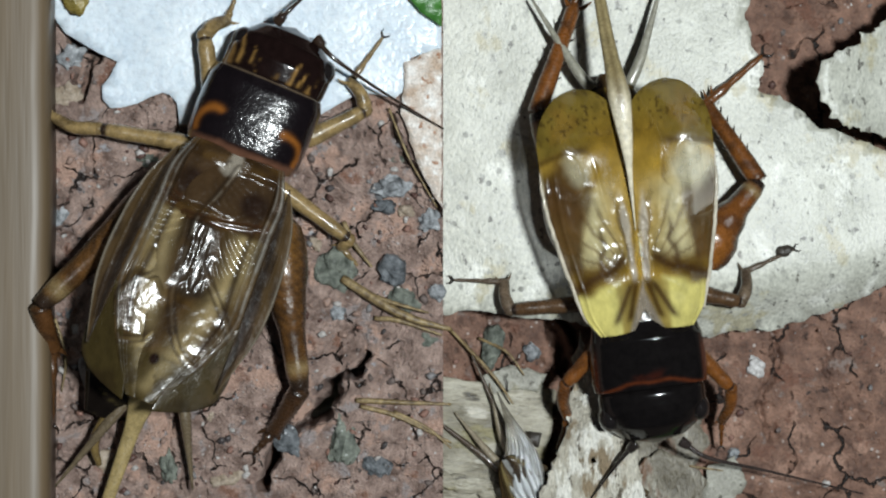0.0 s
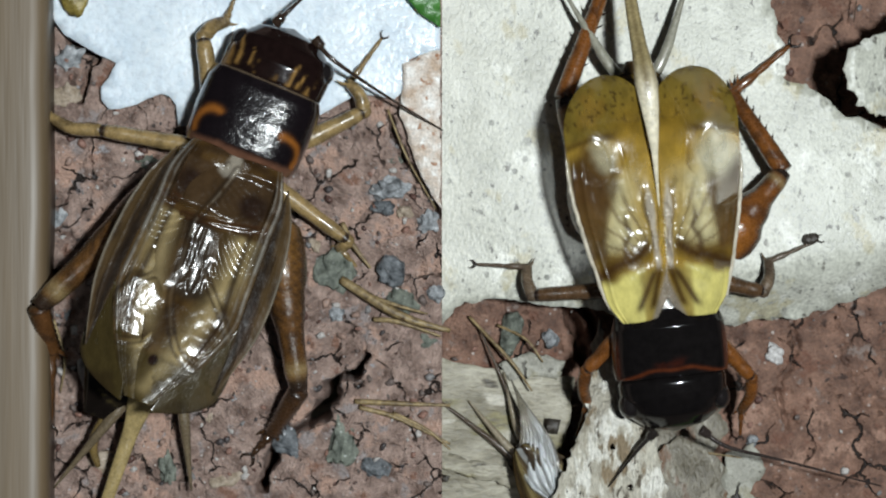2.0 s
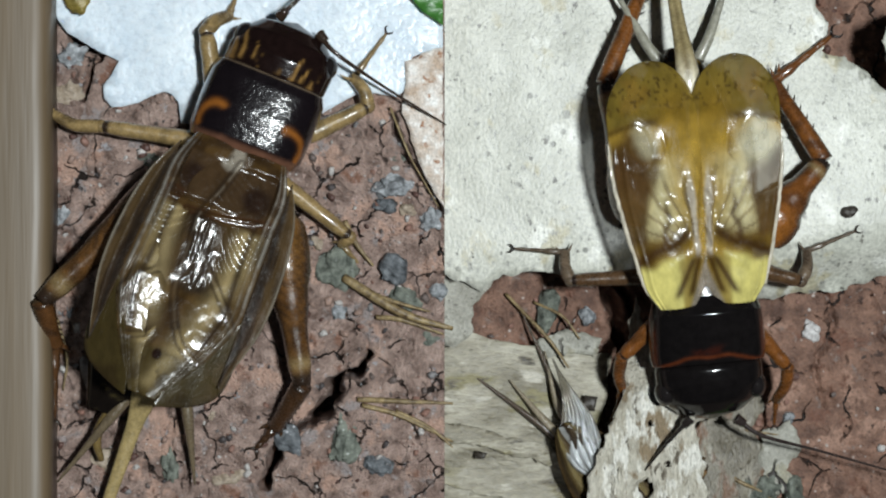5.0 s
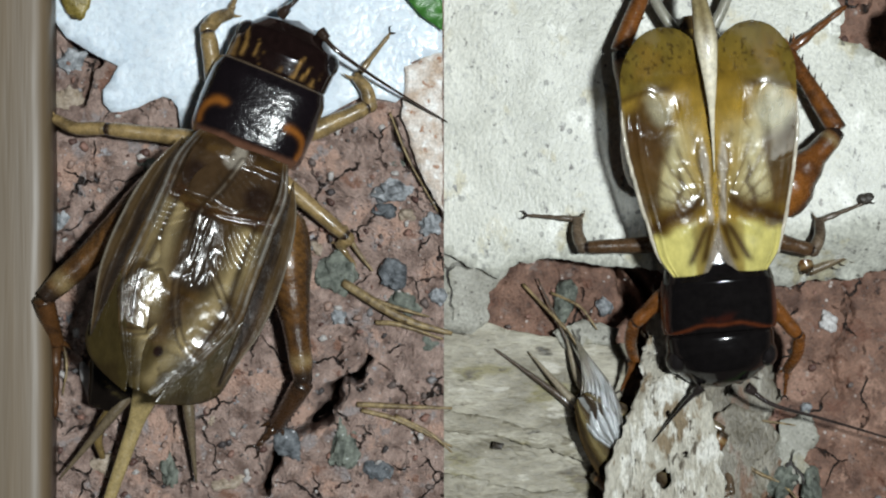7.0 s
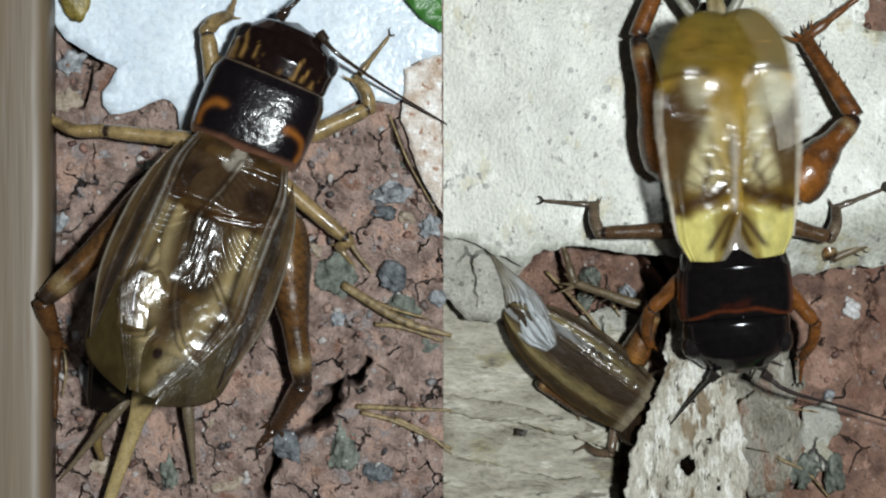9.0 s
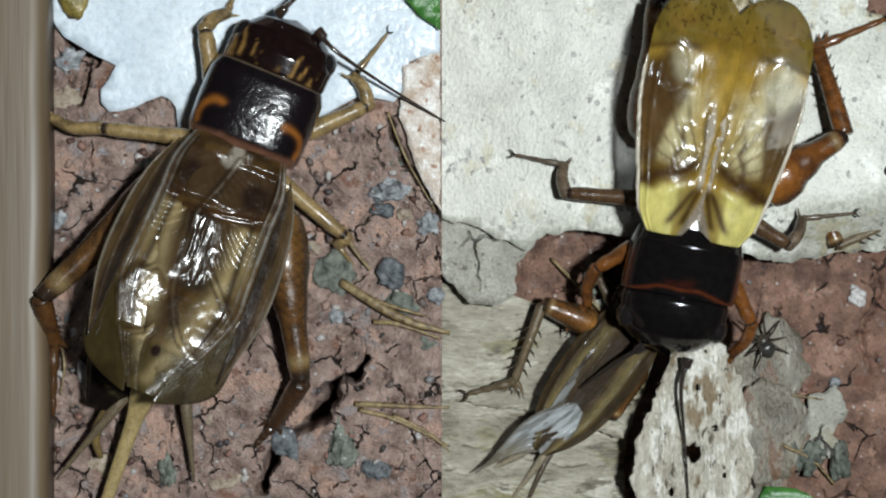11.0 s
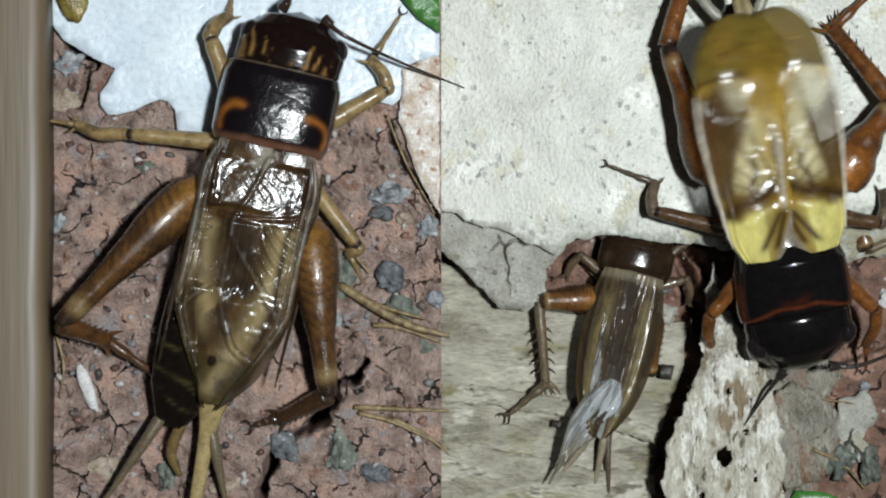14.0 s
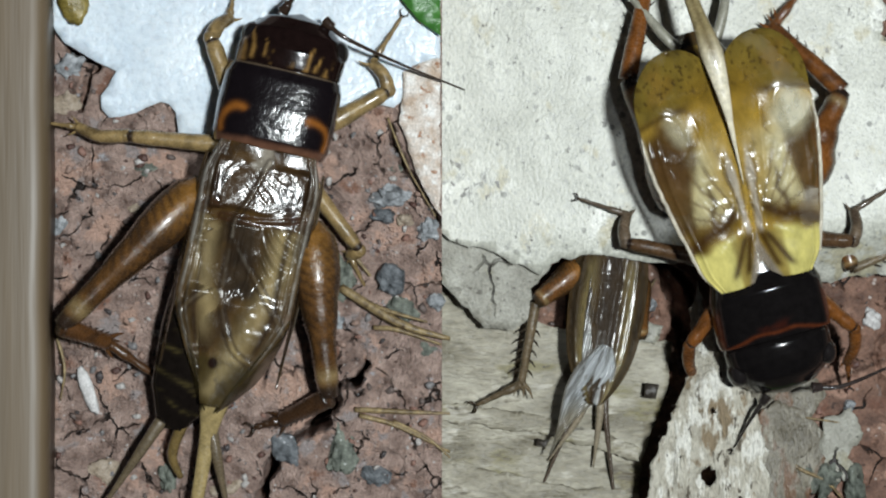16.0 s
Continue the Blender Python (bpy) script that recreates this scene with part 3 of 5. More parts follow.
def upper_litter():
    petal = [(60, -60), (88, 10), (104, 45), (121, 69), (135, 77), (173, 100), (211, 118), (197, 144), (185, 161), (186, 185), (198, 200), (217, 199), (245, 192), (265, 182), (290, 173), (303, 177), (317, 192), (321, 228), (400, 235),
             (560, 215), (640, 172), (700, 182), (728, 160), (728, 112), (760, 100), (783, 95), (783, -60)]
    thing("white_petal", sheet(outline(paver, petal), 51, 0.04, 1.2, 0.3, lambda x, y: 0.25 * fbm(x, y, 4, 38, 4)), M_PETAL, mpose(0, 0, 0.55),
          "crumpled bluish white petal lying on the paver", "petal")
    flake = [(718, 120), (760, 100), (783, 95), (783, 375), (760, 335), (738, 290), (712, 210)]
    thing("rusty_flake", sheet(outline(paver, flake), 52, 0.10, 0.8, 0.4, lambda x, y: 0.2 * fbm(x, y, 1.5, 39, 4), cell=0.5), M_FLAKE, mpose(0, 0, 0.7),
          "white flake with rusty brown stains", "flake")
    green = [(712, -60), (715, -5), (745, 32), (783, 58), (783, -60)]
    thing("green_leaf", sheet(outline(paver, green), 53, 0.04, 1.0, 0.3, lambda x, y: 0.1 * fbm(x, y, 2, 40)), M_GREEN, mpose(0, 0, 1.3),
          "fresh green leaf tip on a white petal", "leaf")
    grey, dark, pale, moss = M_STONE, M_DARKSTONE, M_PALESTONE, M_MOSSY
    for u, v, a, b, c, m, sd in ((690, 340, 34, 22, 13, grey, 1), (682, 374, 22, 14, 11, dark, 2), (718, 381, 20, 11, 8, pale, 3), (762, 396, 20, 22, 9, grey, 4), (595, 485, 33, 34, 10, moss, 5),
                                 (697, 488, 29, 30, 15, dark, 6), (712, 535, 30, 20, 10, moss, 7), (772, 525, 18, 16, 10, grey, 8), (758, 608, 20, 14, 8, moss, 9), (608, 790, 30, 52, 13, moss, 10),
                                 (668, 832, 26, 20, 10, dark, 11), (515, 790, 24, 32, 9, dark, 12), (300, 832, 17, 32, 11, moss, 13), (120, 172, 30, 22, 8, pale, 14), (125, 108, 30, 28, 9, grey, 15),
                                 (405, 855, 30, 16, 8, pale, 16), (418, 712, 9, 9, 7, grey, 17), (374, 745, 8, 10, 6, pale, 18), (105, 390, 14, 22, 7, grey, 19), (258, 290, 24, 14, 8, moss, 20),
                                 (225, 450, 28, 14, 8, moss, 21), (185, 830, 26, 28, 7, pale, 22), (120, 560, 10, 12, 6, dark, 23), (640, 690, 12, 9, 6, grey, 24), (600, 560, 14, 18, 6, grey, 25),
                                 (700, 290, 14, 12, 6, moss, 26), (560, 440, 10, 14, 6, pale, 27), (240, 360, 18, 9, 6, pale, 28)):
        thing("pebble", pebble(a * PAVER * 0.85, b * PAVER * 0.85, c * PAVER, sd, 0.9, 22, 32), m, mpose(*paver(u, v, -0.28), 0, 0, sd * 37 % 50 - 25), "small rough pebble set in the paver", "pebble", "pebbles")
    thing("white_chip", pebble(0.42, 1.75, 0.22, 29, 0.3), M_CHIP, mpose(*paver(160, 682, 0.1), 0, 0, 20), "long white splinter on the paver", "splinter")
    thing("bud", pebble(0.95, 1.75, 0.5, 30, 0.4), M_BUD, mpose(*paver(138, -6, 0.6), 0, 0, 12), "yellowish brown bud on a white petal", "bud")
    for pts, r in ((((608, 500, 0.5), (680, 545, 0.9), (730, 570, 1.0), (800, 590, 0.8)), 0.30), (((665, 570, 0.4), (710, 575, 0.6), (784, 600, 0.5)), 0.16), (((640, 520, 0.6), (690, 540, 1.0), (760, 560, 1.2)), 0.14),
                   (((632, 715, 0.4), (700, 718, 0.6), (800, 722, 0.5)), 0.18), (((640, 725, 0.4), (710, 745, 0.5), (800, 790, 0.5)), 0.16), (((700, 735, 0.5), (760, 765, 0.6), (800, 800, 0.4)), 0.12),
                   (((690, 200, 0.6), (722, 280, 0.9), (752, 335, 0.6), (775, 375, 0.5)), 0.07), (((610, 400, 0.4), (630, 440, 0.6), (660, 480, 0.4)), 0.16), (((100, 570, 0.3), (120, 640, 0.5), (112, 700, 0.3)), 0.10)):
        p = [paver(*q) for q in pts]
        o = np.array(p[0])
        t = tube([np.array(q) - o for q in p], [r, r * 1.1, r * 0.9, r * 0.5], 8, 24)
        thing("straw", (t[0], t[1], None), M_STRAW, mpose(*o), "dry brown grass stalk on the paver", "straw", "dry stalks")
    tagged(part("grit", grains(1700, (-26, -0.5), (-24, 24), 0.05, 92, PAVER_CRACKS[:3]), M_GRIT, None), "fine grit strewn over the paver", "grit", kind="stuff")


# ---- crickets ----
BROWN_SIZE, BLACK_SIZE = 0.965, 0.975

def pig(n, rgb, a=1.0):
    return np.tile(np.array((*rgb, a)), (n, 1))


def blend(base, rgb, k, a=None):
    k = np.asarray(k)[:, None]
    out = base.copy()
    out[:, :3] = base[:, :3] * (1 - k) + np.array(rgb) * k
    if a is not None:
        out[:, 3:] = base[:, 3:] * (1 - k) + a * k
    return out


TOES, KNEES = {}, {}       # each leg's toe and knee, from its hip, mm


def limb(parent, name, hip, knee, foot, toe, r, colour, dark, hind=False, spines=0, lift=0.0, bulge=1.0, shin_colour=None, slim=1.0, bands=0.75):
    """A leg in its thing's space: thigh from hip to knee, with shin, foot, spines and claws as its parts. Its origin is the hip."""
    hip, knee, foot, toe = (np.array(p, float) for p in (hip, knee, foot, toe))
    k, f, t = knee - hip, foot - hip, toe - hip
    mid = k * 0.45 + (0, 0, lift)
    n, m = 24, 60
    rad = [r * 0.9, r * 1.22 * bulge, r * 1.34 * bulge, r * 1.32 * bulge, r * 1.24 * bulge, r * 0.58 * (1 + bulge), r * 0.52 * (1 + bulge), r * 0.96, r * 0.88, r * 0.84, r * 0.62] if hind else [r * 0.85, r * 1.08, r * 1.10, r * 1.02, r * 0.92, r * 0.95, r * 0.70]
    s = tube([(0, 0, 0), mid, k], rad, n, m, 1.15)
    u = np.repeat(np.linspace(0, 1, m), n)
    v0 = s[0][:len(u)]
    c = pig(len(s[0]), colour)
    c[:len(u)] = blend(c[:len(u)], [0.45 * g for g in colour], 0.6 * step(fbm(v0[:, 0], v0[:, 1], 0.8, 70, 4), 0.05, 0.35))
    c[:len(u)] = blend(c[:len(u)], dark, step(u, 0.92, 0.955))
    if hind:
        side = np.tile(np.sin(np.linspace(0, 2 * np.pi, n, endpoint=False)), m)
        edge = np.abs(np.tile(np.cos(np.linspace(0, 2 * np.pi, n, endpoint=False)), m))
        amber = [2.1 * colour[0], 2.2 * colour[1], 1.6 * colour[2]]
        c[:len(u)] = blend(c[:len(u)], amber, 0.8 * (1 - step(u, 0.15, 0.55)) * bump(edge, 0.0, 0.75))
        chevron = bump((u * 17 + 1.6 * edge) % 1, 0.5, 0.24) * step(u, 0.10, 0.2) * (1 - step(u, 0.62, 0.8)) * step(edge, 0.15, 0.3) * (1 - step(edge, 0.72, 0.85))
        c[:len(u)] = blend(c[:len(u)], dark, bands * chevron)
        c[:len(u)] = blend(c[:len(u)], dark, 0.85 * bump(edge, 0.86, 0.10) * step(side, -0.4, 0.1) * (1 - step(u, 0.75, 0.88)))
        c[:len(u)] = blend(c[:len(u)], dark, 0.45 * step(fbm(v0[:, 0], v0[:, 1], 0.9, 71, 3), 0.0, 0.35) * step(u, 0.25, 0.45))
        c[:len(u)] = blend(c[:len(u)], (0.34, 0.25, 0.12), 0.5 * bump(u, 0.885, 0.035) * step(side, -0.3, 0.4))
    leg = part(name, (s[0], s[1], c), M_LIMB, parent, "", mpose(*hip))
    TOES[leg.name], KNEES[leg.name] = t, k
    thick = (0.74, 0.74, 0.66, 0.60, 0.60) if hind else (0.80, 0.86, 0.78, 0.74, 0.66)
    thick = [g * slim for g in thick]
    shin_colour = shin_colour or colour
    if not hind:                                  # a rounded knee
        ball = eye_shape(*k, 0.84 * r, 0.84 * r, 0.84 * r)
        part("knee", (ball[0], ball[1], blend(pig(len(ball[0]), shin_colour), dark, np.full(len(ball[0]), 0.3))), M_LIMB, leg)
    bow = 0.10 * np.cross(f - k, (0, 0, 1.0)) * (1 if np.cross(k, f - k)[2] > 0 else -1) * (0 if hind else 1)
    sh = tube([k, (k + f) / 2 + bow + (0, 0, 0.15), f], [r * g for g in thick], 14, 26)
    cs = pig(len(sh[0]), shin_colour)
    us = np.repeat(np.linspace(0, 1, 26), 14)
    cs[:len(us)] = blend(cs[:len(us)], dark, 0.55 * step(fbm(sh[0][:len(us), 0], sh[0][:len(us), 1], 0.7, 72, 3), 0.0, 0.3) + 0.6 * (1 - step(us, 0.03, 0.10)) * (1 if hind else 0))
    part("shin", (sh[0], sh[1], cs), M_LIMB, leg)
    d = (f - k) / (np.linalg.norm(f - k) + 1e-9)
    side = np.cross(d, (0, 0, 1))
    for i in range(spines):
        p = k + (f - k) * (0.30 + 0.62 * i / spines)
        for sg in (-1, 1):
            sp = tube([p, p + sg * side * r * 0.62 + d * r * 0.35, p + sg * side * r * 0.95 + d * r * 0.75], [r * 0.15, r * 0.1, r * 0.02], 6, 5)
            part("spine", (sp[0], sp[1], pig(len(sp[0]), dark)), M_LIMB, leg)
    for sg in (-1, -0.35, 0.4, 1) if hind else (-1, 1):          # the spurs at the shin's end
        sp = tube([f - d * r * 0.2, f + sg * side * r * 0.75 + d * r * 0.35, f + sg * side * r * 1.25 + d * r * 1.1], [r * 0.30, r * 0.18, r * 0.03], 8, 6)
        part("spur", (sp[0], sp[1], pig(len(sp[0]), shin_colour)), M_LIMB, leg)
    ft = tube([f, f * 0.66 + t * 0.34 + (0, 0, 0.08), f * 0.33 + t * 0.67, t], [r * 0.52, r * 0.36, r * 0.42, r * 0.26, r * 0.30, r * 0.22, r * 0.26, r * 0.14], 8, 22)
    part("foot", (ft[0], ft[1], blend(pig(len(ft[0]), shin_colour), dark, np.full(len(ft[0]), 0.3))), M_LIMB, leg)
    e = (t - f) / (np.linalg.norm(t - f) + 1e-9)
    es = np.cross(e, (0, 0, 1))
    for sg in (-1, 1):
        cl = tube([t, t + e * r * 0.5 + sg * es * r * 0.5, t + e * r * 0.9 + sg * es * r * 0.4], [r * 0.15, r * 0.1, r * 0.02], 6, 5)
        part("claw", (cl[0], cl[1], pig(len(cl[0]), dark)), M_LIMB, leg)
    return leg


def wing_shape(side, length, inner, outer, arch, paint, seed, ridges, ns=110, nq=70, round_from=None):
    """A forewing along -y from its hinge; inner and outer give its edges at s = 0..1, side is +1 or -1."""
    s, q = np.meshgrid(np.linspace(0, 1, ns), np.linspace(0, 1, nq), indexing="ij")
    k = np.linspace(0, 1, 200)
    xi = np.interp(s, k, spline([(0, e) for e in inner], 200)[:, 1])
    xo = np.interp(s, k, spline([(0, e) for e in outer], 200)[:, 1])
    if round_from:
        k = np.sqrt(np.clip(1 - (np.clip(s - round_from, 0, 1) / (1 - round_from)) ** 2, 0.0004, 1))
        xi, xo = (xi + xo) / 2 - (xo - xi) / 2 * k, (xi + xo) / 2 + (xo - xi) / 2 * k
    x = xi + (xo - xi) * q
    y = -length * s
    z = arch * (1 - (2 * q - 1) ** 2) * (1 - 0.5 * s) + ridges(s, q, x, y)
    f = quads(ns, nq)
    col = paint(s.ravel(), q.ravel(), x.ravel(), y.ravel())
    col[:, 3] = 1 - np.sqrt(1 - np.clip(col[:, 3], 0, 0.99))          # the membrane has two sides
    v = np.column_stack([side * x.ravel(), y.ravel(), z.ravel()])
    if side > 0:
        f = [t[::-1] for t in f]
    f = [t[::-1] for t in f]
    return thicken(v, f, 0.05, col)


def field_ridges(seed, tilt=(0.0, 0.0), vein=1.0, knot=0.0):
    """The veins and cells of a singing forewing; tilt levels its mirror cell, vein scales the veins, knot crumples its middle."""
    def ridges(s, q, x, y):
        z = (0.14 * fbm(x, y, 3.4, seed, 2) + 0.018 * fbm(x, y, 0.9, seed + 3, 2)) * (1 - 0.85 * step(s, 0.70, 0.80))
        foil = bump(q, 0.28, 0.24) * bump(s, 0.38, 0.14)                # crumpled pleats along the midline
        z += foil * (0.05 * ((y + 0.4 * x + 0.9 * fbm(x, y, 1.7, seed + 22, 3)) % 1.1) + 0.03 * crease(x, y * 0.8, 1.1, seed + 21))
        seam = bump(x, -1.9, 0.42) * step(s, 0.14, 0.20) * (1 - step(s, 0.46, 0.56))          # the crumpled seam between the wings
        z += seam * (0.12 + 0.30 * crease(x * 1.6, y * 0.8, 0.9, seed + 24) + 0.10 * fbm(x, y, 0.5, seed + 25, 2))
        wave = (s * 17 - 3.2 * (q - 0.1) ** 2 * 6 + 2.5 * q) / 1.15   # the wavy harp
        z += vein * 0.12 * np.sin(2 * np.pi * wave) ** 3 * bump(s, 0.38, 0.10) * bump(q, 0.42, 0.18)
        z += vein * 0.20 * bump(s - 0.10 * np.sin(2.2 * q), 0.52, 0.012) * step(q, 0.35, 0.5)
        z += vein * 0.22 * bump(q - 0.35 * (s - 0.35), 0.28, 0.022) * step(s, 0.25, 0.4) * (1 - step(s, 0.66, 0.74))
        z += vein * 0.12 * bump(s - 0.05 * np.cos(3 * q), 0.17, 0.012)
        mid = bump(q, 0.12, 0.22) * bump(s, 0.36, 0.10)
        z += knot * mid * np.sin(9 * np.arctan2(y + 6.0, x - x.min() - 1.0) + 2 * fbm(x, y, 1.5, seed + 5))
        ring = np.hypot((s - 0.665) / 0.105, (q - 0.70) / 0.19) + 0.12 * fbm(x, y, 1.6, seed + 7, 2)
        m = step(1.0 - ring, 0.0, 0.25)                               # the clear mirror cell and its rim
        xm, ym = float(np.mean(x[(m > 0.5)])), float(np.mean(y[(m > 0.5)]))
        z = z * (1 - m) + m * (0.10 + tilt[0] * (x - xm) + tilt[1] * (y - ym) + 0.04 * fbm(x, y, 0.8, seed + 9, 2)) + vein * 0.10 * bump(ring, 1.02, 0.07)
        for c, h in ((0.965, 0.16), (0.87, 0.09)):                    # the long veins of the outer edge
            z += h * bump(q, c - 0.03 * s, 0.014) * (1 - step(s, 0.62, 0.70))
        z += 0.7 * np.clip((s - 0.74) / 0.26, 0, 1) ** 1.4               # the tip curls up
        return z + vein * 0.08 * bump(s - 0.03 * q, 0.79, 0.010)       # the cross vein before the tip
    return ridges


def crease(x, y, cell, seed):
    """A net of fine folds, 0 to 1, as in crumpled foil."""
    return (1 - np.abs(fbm(x, y, cell, seed, 2))) ** 7


# the main veins of the brown cricket's forewing, mm from the hinge, x outwards
HARP_VEINS = {"diagonal": [(-3.3, -6.2), (-2.2, -7.6), (-0.6, -9.4), (0.9, -11.2), (1.65, -12.3)], "inner": [(-3.3, -6.2), (-3.25, -8.0), (-3.1, -10.5), (-2.3, -12.6)],
              "chord": [(-1.9, -0.9), (-2.6, -3.3), (-3.3, -5.0), (-3.3, -6.2)], "frame": [(1.65, -12.3), (1.25, -14.2), (0.2, -14.5), (-1.4, -13.8), (-2.3, -12.6)],
              "cross": [(-4.3, -5.0), (-2.5, -4.95), (-0.5, -4.6), (1.1, -4.2)], "stripe": [(0.25, -4.9), (0.0, -8.9), (-1.3, -13.4), (-2.7, -16.6)], "inner_stripe": [(-4.7, -5.6), (-4.6, -8.0), (-4.2, -11.0), (-3.4, -14.5)]}


def near(x, y, line):
    """How far points lie from a smooth line, mm."""
    p = spline(line, 24)
    d = np.full(np.shape(x), 99.0)
    for a, b in zip(p[:-1], p[1:]):
        e = b - a
        k = np.clip(((x - a[0]) * e[0] + (y - a[1]) * e[1]) / (e @ e + 1e-9), 0, 1)
        d = np.minimum(d, np.hypot(x - a[0] - k * e[0], y - a[1] - k * e[1]))
    return d


def harp_cells(x, y):
    """How much a point belongs to the base panel, the crinkled knot, the harp and the mirror cell, 0 to 1."""
    w = 0.12 * fbm(x, y, 1.5, 97, 2)
    panel = step(-y, 0.9 + w, 1.3 + w) * (1 - step(-y - 0.18 * (x + 2.5) ** 2 * 0.12, 4.1 + w, 4.5 + w)) * step(x, -5.0, -4.5) * (1 - step(x, 0.75, 1.05))
    knot = step(-y, 5.0, 5.4) * (1 - step(-y, 9.6, 10.8)) * bump(x, -2.6 + 0.12 * (-y - 7), 1.15)
    harp = step(-y, 4.9, 5.6) * (1 - step(-y + 0.9 * (x + 0.6), 8.2, 9.4)) * step(x, -1.5, -0.9) * (1 - step(x, 1.0, 1.25))
    a, b = (y + 12.0) / 2.35, (x + 0.25) / 1.85
    mirror = np.maximum(np.abs(b + 0.35 * a), np.maximum(np.abs(a + 0.10 * b), np.abs(0.62 * b - 0.80 * a))) + w * 0.5
    return panel, knot, harp, 1 - step(mirror, 0.74, 1.02)


def harp_ridges(seed, tilt, cant):
    """The forewing of the brown cricket: netted base panel, crinkled knot, harp strings, mirror cell with its frame, long edge veins and plain tip."""
    def ridges(s, q, x, y):
        panel, knot, harp, mirror = harp_cells(x, y)
        z = (0.12 * fbm(x, y, 3.2, seed, 2) + 0.030 * fbm(x, y, 0.8, seed + 3, 2)) * (1 - 0.6 * step(-y, 13.4, 14.4))
        oval = np.hypot((x + 2.2) / 1.35, y + 2.6)
        z += panel * (cant[0] * (x + 2.0) + cant[1] * (y + 2.6) + 0.012 * np.sin(2 * np.pi * (oval + 0.3 * fbm(x, y, 1.2, seed + 18, 2)) / 0.5) * step(oval, 1.3, 1.9) + 0.011 * np.sin(2 * np.pi * (y + 0.8 * x + 0.4 * fbm(x, y, 1.4, seed + 19, 2)) / 0.55) * (1 - step(oval, 1.0, 1.6)) + 0.018 * crease(x, y, 0.8, seed + 11) + 0.025 * fbm(x, y, 0.5, seed + 12, 2))
        z += knot * (0.15 * (y + 7.5) - 0.10 * (x + 2.6) * (1 if seed > 62 else -1) + 0.13 * crease(x * 1.4, y * 0.40, 0.9, seed + 13) + 0.06 * fbm(x * 1.5, y * 0.5, 0.6, seed + 14, 2))
        string = (y + 0.75 * x - 0.30 * x * x + 0.30 * fbm(x, y, 2.0, seed + 15, 2)) / 0.85
        z += harp * (0.13 * (y + 6.8) + 0.070 * np.sin(2 * np.pi * string))
        xm, ym = float(np.mean(x[mirror > 0.5])), float(np.mean(y[mirror > 0.5]))
        z = z * (1 - mirror) + mirror * (0.03 + tilt[0] * (x - xm) + tilt[1] * (y - ym) + 0.045 * fbm(x, y, 0.55, seed + 9, 2))
        for key, h, w in (("diagonal", 0.015, 0.18), ("inner", 0.012, 0.18), ("chord", 0.10, 0.13), ("frame", 0.02, 0.14), ("cross", 0.12, 0.12)):
            z += h * bump(near(x, y, HARP_VEINS[key]), 0, w)
        for c, h, w in ((0.965, 0.14, 0.026), (0.90, 0.10, 0.022), (0.845, 0.06, 0.018)):                  # the long veins of the outer edge
            z += h * bump(q, c - 0.03 * s, w) * (1 - 0.7 * step(s, 0.70, 0.84))
        return z
    return ridges


def antenna(parent, pts, r, rgb):
    p = [np.array(a, float) - np.array(pts[0], float) for a in pts]
    s = tube(p, [r, r * 0.8, r * 0.5, r * 0.3], 8, 40)
    a = part("antenna", (s[0], s[1], pig(len(s[0]), rgb)), M_CUTICLE, parent, "", mpose(*pts[0]))
    k = tube([p[0], p[0] + (p[1] - p[0]) * 0.001 + (0, 0, 0.0), p[0] + (p[1] - p[0]) / np.linalg.norm(p[1] - p[0]) * 0.7], [r * 1.9, r * 2.1, r * 1.5], 10, 8)
    part("antenna_base", (k[0], k[1], pig(len(k[0]), rgb)), M_CUTICLE, a)
    return a


def eye_shape(x, y, z, rx, ry, rz):
    th, ph = np.linspace(0.02, np.pi - 0.02, 14), np.linspace(0, 2 * np.pi, 18, endpoint=False)
    v = np.array([(x + rx * np.sin(a) * np.cos(b), y + ry * np.sin(a) * np.sin(b), z + rz * np.cos(a)) for a in th for b in ph])
    f = [q[::-1] for q in quads(14, 18, True)] + [tuple(range(18)), tuple(range(13 * 18 + 17, 13 * 18 - 1, -1))]
    return v, f, pig(len(v), (0.012, 0.010, 0.010))


